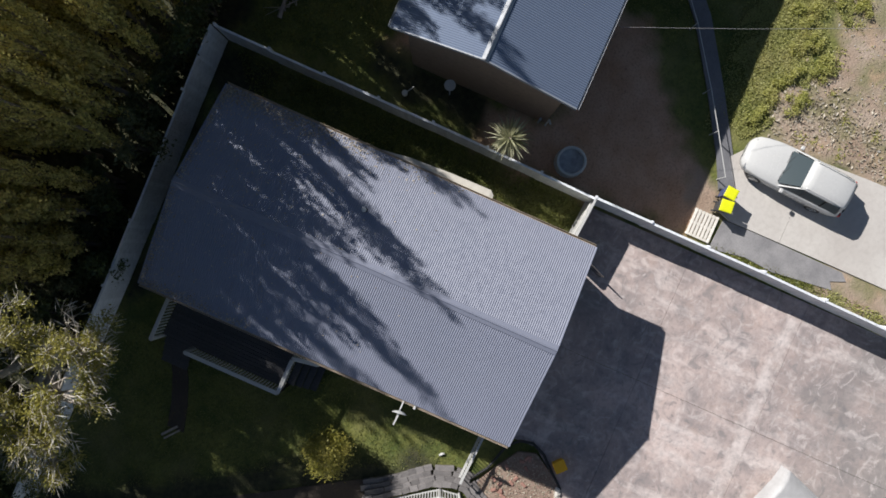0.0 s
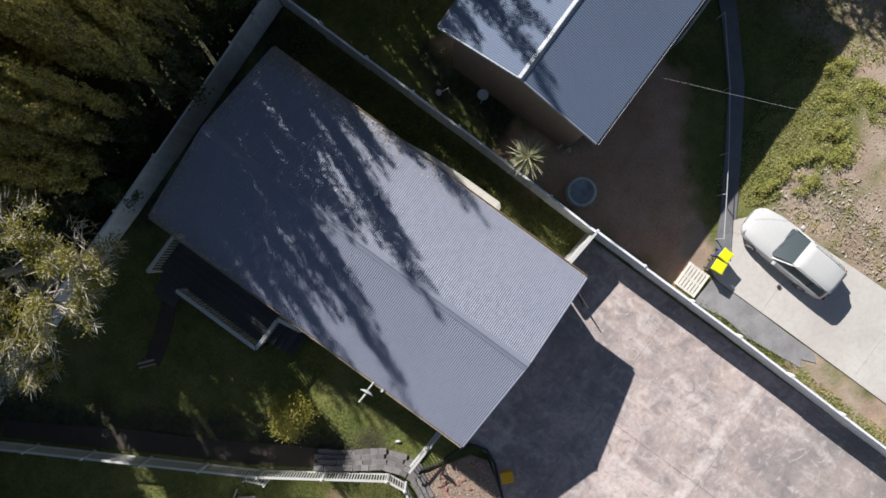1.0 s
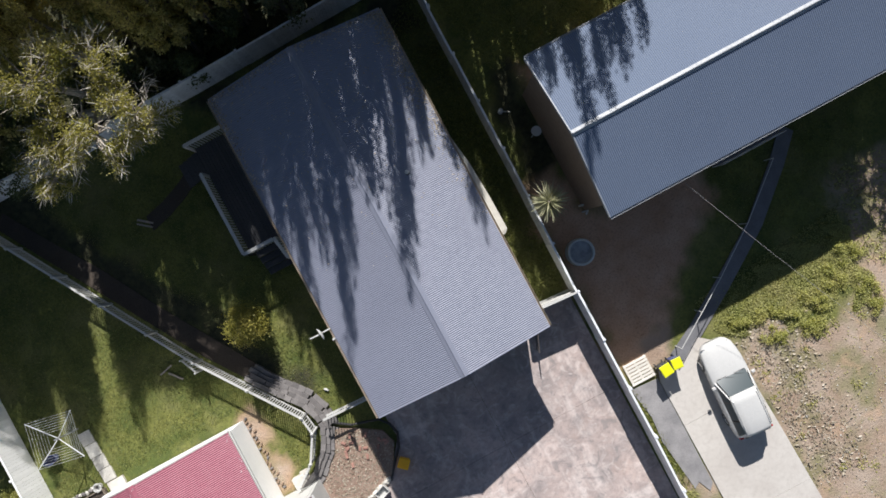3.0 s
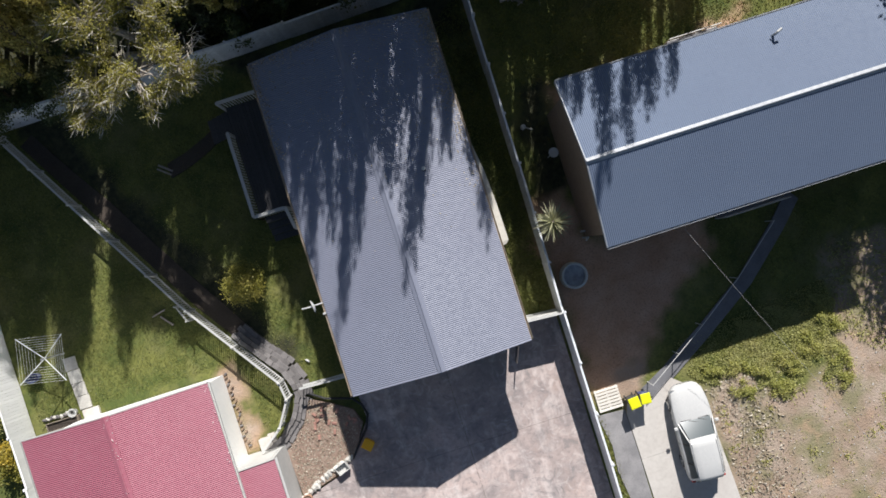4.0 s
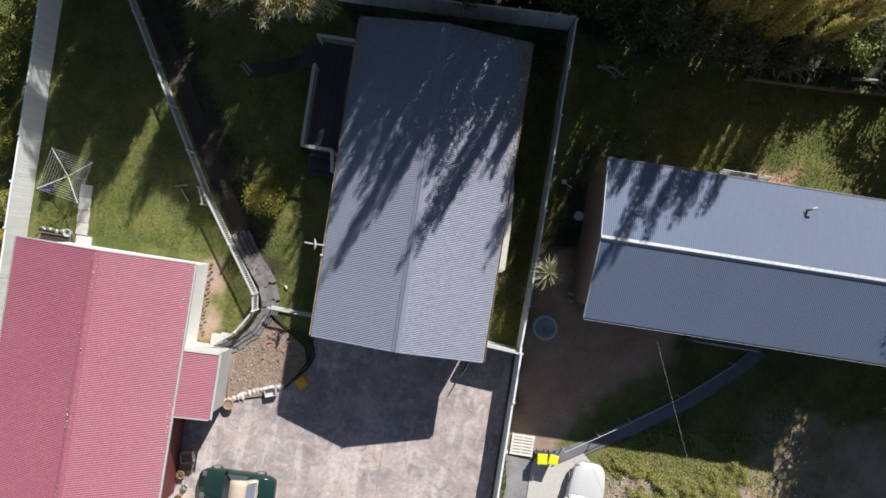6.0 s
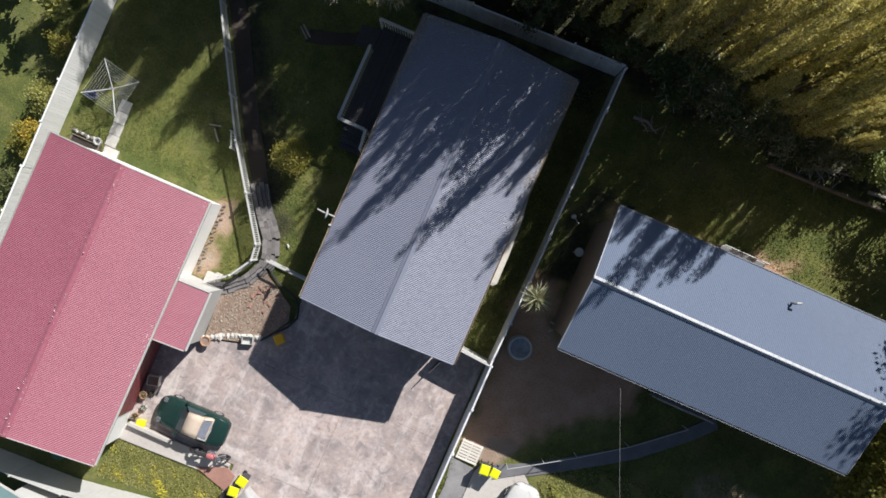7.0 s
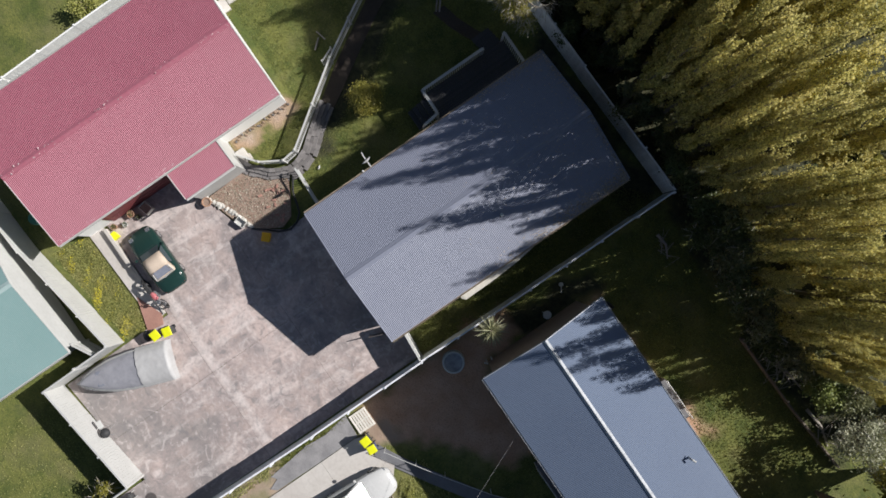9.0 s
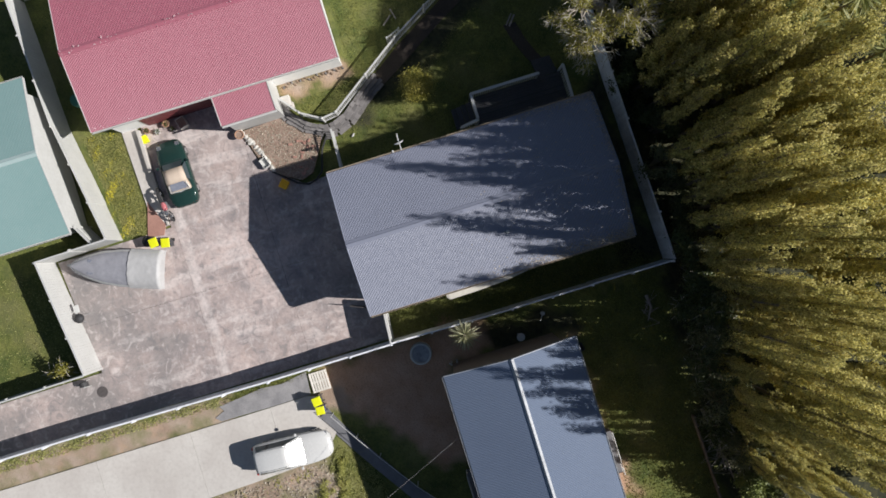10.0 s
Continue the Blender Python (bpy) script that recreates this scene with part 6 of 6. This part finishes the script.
# Broad pale-twigged tree hanging over the back fence
broad = thing("broad_tree", "broad tree with yellow-green tufts and bare pale twigs", "tree", (-9.0, 12.4, -0.08))
rng = np.random.default_rng(17)
wood, tufts = Shape(), []
for cx, cy, cz, cr, n in ((-6.9, 9.6, 6.8, 1.5, 32), (-8.6, 9.6, 6.6, 1.7, 34), (-10.3, 9.9, 6.2, 1.4, 22), (-7.2, 11.6, 7.3, 1.3, 22), (-9.4, 11.8, 7.4, 1.5, 22), (-10.9, 9.2, 5.8, 0.9, 12)):
    d = unit(rng, n)
    d[:, 2] = np.abs(d[:, 2]) * 0.9 - 0.15
    p = np.array([cx, cy, cz]) + d * rng.uniform(0.55, 1.0, (n, 1)) * cr
    wood.tube([(-9.0, 12.4, -0.08), (-9.0 + (cx + 9.0) * 0.4, 12.2 + (cy - 12.2) * 0.3, cz * 0.6), (cx, cy, cz - 0.3)], [0.22, 0.15, 0.08], 8)
    for q in p:
        m = (np.array([cx, cy, cz]) + q) / 2 + rng.normal(0, 0.12, 3)
        wood.tube([(cx, cy, cz - 0.3), tuple(m), tuple(q)], [0.05, 0.03, 0.012], 5)
    tufts.append(p)
tufts = np.concatenate(tufts)
part("trunk", wood, M_BARK_PALE, broad, "pale bare branching limbs", in_world=True)
lit = rng.random(len(tufts)) < 0.72
pts = np.repeat(tufts[lit], 210, 0)
part("crown", leaf_mesh("crown", M_LEAF_OLIVE, pts + rng.normal(0, 0.17, pts.shape), 0.095, 0.45, rng), None, broad, in_world=True)
pts = np.repeat(tufts, 16, 0)
d = unit(rng, len(pts))
out = pts - np.array([-8.6, 11.0, 5.2])
d = d * 0.8 + out / np.linalg.norm(out, axis=1)[:, None]
d[:, 2] *= 0.5
part("twigwork", leaf_mesh("twigwork", M_TWIG, pts + rng.normal(0, 0.1, pts.shape), 0.46, 0.045, rng, d), None, broad, "bare pale twigs", in_world=True)


def cabbage_tree(at, h, mat, label, seed, blades=90, size=0.75):
    rng = np.random.default_rng(seed)
    ob = thing("cabbage_tree", label, "tree", at)
    part("trunk", Shape().tube([(0, 0, 0), (0.05, 0.03, h * 0.5), (0, 0, h)], [0.10, 0.08, 0.07], 8), M_BARK, ob)
    d = unit(rng, blades)
    d[:, 2] = d[:, 2] * 0.75 + 0.25
    part("crown", leaf_mesh("crown", mat, np.zeros((blades, 3)) + (0, 0, h) + d * 0.04, size, 0.07, rng, d / np.linalg.norm(d, axis=1)[:, None] * 3), None, ob)
    return ob


cabbage_tree((4.98, -0.15, -0.06), 3.1, M_LEAF_SPIKE, "short cabbage tree with a pale spiky rosette by the fence", 1, 240, 0.74)
rnd = random.Random(5)
for i in range(12):
    cabbage_tree((-14.5 + rnd.uniform(-4, 9), rnd.uniform(12.6, 21), -0.08), rnd.uniform(4.5, 7.5), M_LEAF_CABBAGE, "cabbage tree with a green spiky rosette among trees", 20 + i, 110, 0.9)
for x, y, h in ((-4.2, 17.6, 9.6), (-5.6, 18.8, 9.0), (-6.8, 17.2, 8.6), (-3.2, 19.4, 9.8), (-7.4, 19.6, 8.8), (-8.6, 16.4, 8.2), (-4.8, 20.6, 9.2), (-9.4, 18.4, 8.4), (-2.2, 20.8, 9.4), (-6.2, 21.4, 8.8), (1.4, 20.6, 9.8), (6.0, 19.4, 9.4)):
    cabbage_tree((x, y, -0.08), h, M_LEAF_PALM, "tall cabbage tree with a pale green spiky rosette", int(90 + 3 * x + y), 150, 1.0)
for i in range(40):
    x = -19 + i * 0.95 + rnd.uniform(-0.5, 0.5)
    shrub("understorey_shrub", "dark dense shrub under the tall trees", (x, rnd.uniform(12.3, 13.3), -0.08), rnd.uniform(0.7, 1.1), rnd.uniform(1.8, 4.2), (M_LEAF_DARK, M_LEAF_SHADY)[i % 2], 1100, 60 + i, 0.14)
for i in range(38):
    shrub("understorey_shrub", "leafy olive shrub among the tall trees", (rnd.uniform(-19, 18), rnd.uniform(14, 29), -0.08), rnd.uniform(0.9, 1.5), rnd.uniform(1.5, 3.5), (M_LEAF_DARK, M_LEAF_OLIVE)[i % 2], 1300, 400 + i, 0.17)
# Shrubs below the tall trees; tree shade is put into their dark leaf tones
for i, (x, y, r, h, mt) in enumerate(((7.2, 11.9, 1.2, 3.6, 0), (8.9, 12.2, 1.4, 4.2, 1), (10.6, 11.8, 1.3, 4.0, 0), (12.4, 12.0, 1.3, 3.6, 1), (15.2, 12.2, 1.2, 3.2, 1), (18.6, 12.9, 1.0, 2.6, 1), (6.0, 12.8, 1.0, 3.0, 0), (14.0, 11.6, 0.9, 2.4, 0))):
    shrub("overhanging_shrub", "spreading shrub at the edge of the back lawn, leaves darkened for tree shade", (x, y, -0.08), r, h, (M_LEAF_DARK, M_LEAF_SHADY)[mt], 2600, 300 + i, 0.14, 50)
shrub("understorey_shrub", "dark shrub spilling over the back fence", (-5.6, 11.9, -0.08), 0.7, 2.9, M_LEAF_DARK, 1500, 99, 0.13)
for i, (x, y, r, h) in enumerate(((-13.4, 11.9, 0.8, 3.0), (-14.8, 11.7, 1.0, 3.2), (-16.2, 11.6, 1.0, 3.4), (-17.6, 11.5, 1.1, 3.3), (-19.0, 11.4, 1.1, 3.5), (-20.2, 10.6, 1.0, 3.2))):
    shrub("understorey_shrub", "dark dense shrub hanging over the back fence", (x, y, -0.08), r, h, M_LEAF_DARK, 2000, 640 + i, 0.12)
for i, (x, y, r, h) in enumerate(((-21.3, -0.8, 0.8, 1.5), (-21.4, -3.6, 0.8, 1.3), (-21.2, -5.6, 0.7, 1.1), (-22.0, 5.5, 1.0, 2.2), (-23.0, 8.0, 1.3, 3.0), (-21.6, 10.0, 1.0, 2.6), (-21.5, -8.0, 0.9, 1.2), (-21.2, 2.0, 0.8, 1.6))):
    shrub("border_shrub", "mixed green shrub behind the side fence", (x, y, -0.08), r, h, (M_LEAF_GREEN, M_LEAF_OLIVE, M_LEAF_DARK)[i % 3], 1500, 130 + i, 0.12)
shrub("lemon_tree", "thin golden shrub overhanging the white fence", (0.4, -22.0, -0.08), 0.8, 2.2, M_LEAF_OLIVE, 700, 150, 0.12, 60)
for i, (x, y, h) in enumerate(((22.6, 9.4, 14.5), (24.6, 9.8, 12.0), (23.2, 12.4, 10.5), (22.7, 0.2, 8.5), (23.0, -2.4, 8.0), (23.6, 6.0, 11.0), (24.8, 2.2, 10.0), (25.5, -1.5, 9.0), (24.2, -4.0, 8.0), (26.5, -7.0, 8.5), (-26.0, 10.5, 9.0), (-28.0, 6.5, 8.0))):
    shrub("yard_tree", "leafy tree shading the neighbouring ground", (x, y, -0.08), 1.9, h, M_LEAF_OLIVE, 5200, 170 + i, 0.26)
shrub("yard_tree", "fresh green leafy tree at the lawn edge", (17.5, 12.0, -0.08), 0.95, 3.8, M_LEAF_CABBAGE, 2400, 351, 0.14)
shrub("yard_tree", "pale grey-green leafy tree at the lawn edge", (20.6, 12.2, -0.08), 1.35, 4.4, M_LEAF_GREY, 3200, 352, 0.14, 60)
rnd = random.Random(77)
for i in range(18):
    shrub("understorey_shrub", "leafy olive shrub among the tall trees", (rnd.uniform(-8, 15), rnd.uniform(18, 27), -0.08), rnd.uniform(1.1, 1.6), rnd.uniform(2.0, 3.6), M_LEAF_OLIVE, 700, 500 + i, 0.24)
for i, (x, y, r, h) in enumerate(((-22.4, 3.6, 0.9, 2.8), (-23.6, 6.2, 1.1, 3.4), (-22.3, 7.4, 0.9, 3.0), (-24.6, 4.4, 1.1, 2.8), (-25.6, 7.6, 1.3, 3.6), (-23.2, 9.6, 1.1, 3.4))):
    shrub("garden_shrub", "lush large-leaved garden shrub behind the side fence", (x, y, -0.08), r, h, M_LEAF_GREEN, 800, 540 + i, 0.32)
shrub("flowering_shrub", "golden-flowered shrub against the side fence", (-21.3, -2.7, -0.08), 0.62, 1.3, M_LEAF_GOLD, 1500, 611, 0.1)
table = thing("garden_table", "grey slatted garden table on the neighbouring lawn", "table", (-24.5, -8.3, -0.07), 35)
for k in range(6):
    part("slat", Shape().box(-0.75, 0.75, -0.42 + k * 0.145, -0.29 + k * 0.145, 0.70, 0.73, 0.005), M_TARP_GREY, table)
for x in (-0.65, 0.65):
    part("trestle", Shape().beam((x, -0.38, 0.70), (x, 0.38, 0.70), 0.06, 0.06), M_GALV, table)
    for y in (-0.35, 0.35):
        part("leg", Shape().box(x - 0.03, x + 0.03, y - 0.03, y + 0.03, 0, 0.64), M_GALV, table)
# Yellow-green shrubs by the white car
rnd = random.Random(8)
for i, (x, y) in enumerate(((10.1, -8.8), (10.6, -9.1), (11.2, -9.0), (11.3, -10.1), (11.7, -10.4), (12.5, -9.9), (12.9, -10.4), (13.3, -10.5), (13.7, -9.9), (14.2, -9.4), (14.8, -9.2), (15.3, -9.4), (15.9, -9.8), (16.2, -10.6), (16.0, -11.1), (16.3, -8.4), (15.7, -8.2), (14.9, -8.7), (13.4, -9.3), (12.0, -9.2))):
    shrub("low_shrub", "low bright yellow-green shrub on rough ground", (x + rnd.uniform(-0.1, 0.1), y + rnd.uniform(-0.1, 0.1), -0.08), rnd.uniform(0.34, 0.55), rnd.uniform(0.16, 0.34), M_LEAF_GREEN, rnd.randint(700, 950), 200 + i, 0.075)

# Grass and weeds
rng = np.random.default_rng(31)
COVER = [(9.6, -8.6), (11.5, -7.6), (13.2, -7.1), (16.7, -7.3), (16.6, -9.0), (16.4, -11.2), (15.7, -11.0), (14.8, -9.9), (13.2, -10.9), (12.3, -10.0), (11.3, -9.2), (10.4, -9.3)]
gx, gy = rng.uniform(9.2, 16.9, 52000), rng.uniform(-11.4, -6.9, 52000)
ok = inside(COVER, gx, gy) + 0.5 * np.sin(gx * 3.3 + 2 * np.sin(gy * 2.7)) > 0.15
gx, gy = gx[ok], gy[ok]
tall = 0.03 + 0.08 * (0.5 + 0.5 * np.sin(gx * 4.1 + 1.3 * np.sin(gy * 5.2))) * rng.random(len(gx))
tagged(new("ground_cover", leaf_mesh("ground_cover", M_GRASS_LIT, np.stack([gx, gy, tall - 0.06], 1), 0.085, 0.42, rng, rng.normal(size=(len(gx), 3)) * (1, 1, 0.2) + (0, 0, 0.1))), "bright yellow-green ground cover on rough ground", "ground cover", kind="stuff")
LAWNS = [([(-19.9, 11.2), (-17.2, 11.2), (-8.6, -3.2), (-8.5, -4.2), (-9.9, -5.6), (-10.2, -2.0), (-19.8, -1.8)], 26000, 0.09),
         ([(-15, 11), (-7.3, 10.8), (-7.2, 3.5), (-5.2, 2.8), (-5.0, -3.6), (-7.7, -3.6), (-9.4, 1.2), (-13.8, 8.5)], 15000, 0.09),
         ([(2.7, -3.7), (4.3, -3.8), (4.4, 11.3), (2.7, 9.8)], 5200, 0.16),
         ([(4.7, -14.2), (5.1, -14.2), (5.1, -36), (4.5, -36)], 3800, 0.14), ([(4.65, -9.2), (4.95, -9.2), (5.1, -14.2), (4.65, -14.2)], 800, 0.13),
         ([(9.0, -7.2), (16.6, -6.4), (16.2, -8.6), (10.2, -9.6)], 6000, 0.12), ([(12.2, -2.2), (19.5, -2.0), (18.0, -7.0), (11.0, -6.8)], 5000, 0.10),
         ([(6, 6), (21, 6), (21, 11), (5, 11)], 15000, 0.12), ([(-11.2, -15.3), (-6.0, -15.2), (-5.2, -15.4), (-5.4, -16.7), (-11.5, -17.4)], 15000, 0.1),
         ([(-5.2, -21.2), (1.0, -20.5), (1.0, -36), (-5.2, -36)], 9000, 0.09), ([(17.0, -5.0), (21, -5), (20, -12), (16.5, -9)], 2500, 0.16), ([(10, -10), (20, -10), (20, -22), (10.4, -22)], 1500, 0.12)]
for i, (poly, n, size) in enumerate(LAWNS):
    xs, ys = [p[0] for p in poly], [p[1] for p in poly]
    gx, gy = rng.uniform(min(xs), max(xs), 2 * n), rng.uniform(min(ys), max(ys), 2 * n)
    ok = inside(poly, gx, gy) > 0
    gx, gy = gx[ok][:n], gy[ok][:n]
    up = rng.normal(size=(len(gx), 3)) * (0.7, 0.7, 0) + (0, 0, 0.8)
    tagged(new("grass", leaf_mesh("grass", M_GRASS_LIT if i in (3, 5, 8, 9, 10, 11) else M_GRASS, np.stack([gx, gy, np.full(len(gx), -0.075)], 1), size, 0.28, rng, up)), "uneven green grass with dry blades", "grass", kind="stuff")
gx, gy = rng.uniform(-11.3, -5.4, 3200), -17.1 + np.abs(rng.normal(0, 0.75, 3200))
ok = (gy < -15.3) & (np.sin(gx * 2.1 + 1.5 * np.sin(gy * 3.0)) + np.sin(gx * 5.3 + gy * 4.1) + rng.normal(0, 0.5, 3200) > 0.75) & (gx + 0.6 * gy < -15.2 + rng.normal(0, 0.5, 3200))
gx, gy = gx[ok], gy[ok]
tagged(new("wildflowers", leaf_mesh("wildflowers", M_FLOWER, np.stack([gx, gy, rng.uniform(0.03, 0.10, len(gx))], 1), rng.uniform(0.025, 0.06, len(gx)), 0.8, rng, rng.normal(size=(len(gx), 3)) * (1, 1, 0.3))), "yellow wildflowers in drifts along the grass verge", "flowers", kind="stuff")
# Flaked paint along the red roof's ridge and edges
n = 240
u = rng.random(n)
fx = np.where(u < 0.6, -14.525 + rng.normal(0, 0.07, n), -10.6 - np.abs(rng.normal(0, 0.1, n)))
fy = -8.7 + 6.4 * np.sin(np.floor(rng.uniform(0, 26, n)) * 1.7) + rng.normal(0, 0.16, n)
fy = np.clip(fy, -15.2, -2.25)
fz = 3.58 + 0.86 * (1 - np.abs(fx + 14.525) / 3.975) + np.where(np.abs(fx + 14.525) < 0.2, 0.062, 0.014)
tagged(new("paint_flakes", leaf_mesh("paint_flakes", M_FLAKE, np.stack([fx, fy, fz], 1), rng.uniform(0.03, 0.13, n), 0.4, rng, rng.normal(size=(n, 3)) * (0.5, 1, 0.02))), "pale patches of flaked paint along the red ridge", "paint flakes", kind="stuff")
# Stones on the bare ground past the white car
gx, gy = rng.uniform(9.9, 21, 620), rng.uniform(-24, -9.5, 620)
s = Shape()
base = [(1, 0, 0), (-1, 0, 0), (0, 1, 0), (0, -1, 0), (0, 0, 1), (0, 0, -1)]
for x, y in zip(gx, gy):
    k = rng.uniform(0.015, 0.05, 3)
    s.add([(x + p[0] * k[0] + rng.normal(0, 0.01), y + p[1] * k[1] + rng.normal(0, 0.01), -0.05 + p[2] * k[2] * 0.6) for p in base], [(0, 2, 4), (2, 1, 4), (1, 3, 4), (3, 0, 4), (2, 0, 5), (1, 2, 5), (3, 1, 5), (0, 3, 5)])
tagged(new("loose_stones", s.mesh("loose_stones", M_ROCK_PALE)), "loose pale stones on dry bare ground", "stones", kind="stuff")
# Dry chips beside the white car
gx, gy = rng.normal(11.2, 0.9, 2200), rng.uniform(-17.0, -9.4, 2200)
ok = (gx > 9.9) & (gx < 14)
gx, gy = gx[ok], gy[ok]
tagged(new("bark_chips", leaf_mesh("bark_chips", M_LITTER, np.stack([gx, gy, np.full(len(gx), -0.035)], 1), rng.uniform(0.06, 0.2, len(gx)), 0.4, rng, rng.normal(size=(len(gx), 3)) * (1, 1, 0.15))), "dry pale bark chips strewn on bare ground", "bark chips", kind="stuff")
gx, gy = rng.uniform(10.2, 19.5, 40), rng.uniform(-20, -10.2, 40)
tx, ty = np.repeat(gx, 40) + rng.normal(0, 0.13, 1600), np.repeat(gy, 40) + rng.normal(0, 0.13, 1600)
tagged(new("weeds", leaf_mesh("weeds", M_LEAF_GREEN, np.stack([tx, ty, np.full(1600, -0.05)], 1), 0.13, 0.3, rng, rng.normal(size=(1600, 3)) * (1, 1, 0.3) + (0, 0, 0.5))), "small green weed tufts on bare ground", "weeds", kind="stuff")
# Dead branches under the trees
for a, b in (((13.2, 11.3), (16.9, 11.6)), ((14.2, 11.9), (16.4, 11.1)), ((15.0, 11.2), (17.6, 11.9)), ((18.6, 11.5), (20.9, 11.3)), ((6.2, 10.2), (7.6, 9.9))):
    br = thing("fallen_branch", "dead pale branch lying under the trees", "branch", (*a, 0))
    part("limb", Shape().tube([(*a, -0.02), ((a[0] + b[0]) / 2, (a[1] + b[1]) / 2 + 0.2, 0.08), (*b, -0.02)], [0.10, 0.07, 0.03], 7), M_BARK_PALE, br, in_world=True)
    for k in range(6):
        u = 0.3 + 0.11 * k
        p = Vector((a[0] + u * (b[0] - a[0]), a[1] + u * (b[1] - a[1]), 0.06))
        part("twig", Shape().tube([p, p + Vector((rnd.uniform(-0.5, 0.5), rnd.uniform(-0.8, 0.8), 0.2)), p + Vector((rnd.uniform(-0.9, 0.9), rnd.uniform(-1.2, 1.2), 0.25))], [0.03, 0.02, 0.006], 5), M_BARK_PALE, br, in_world=True)
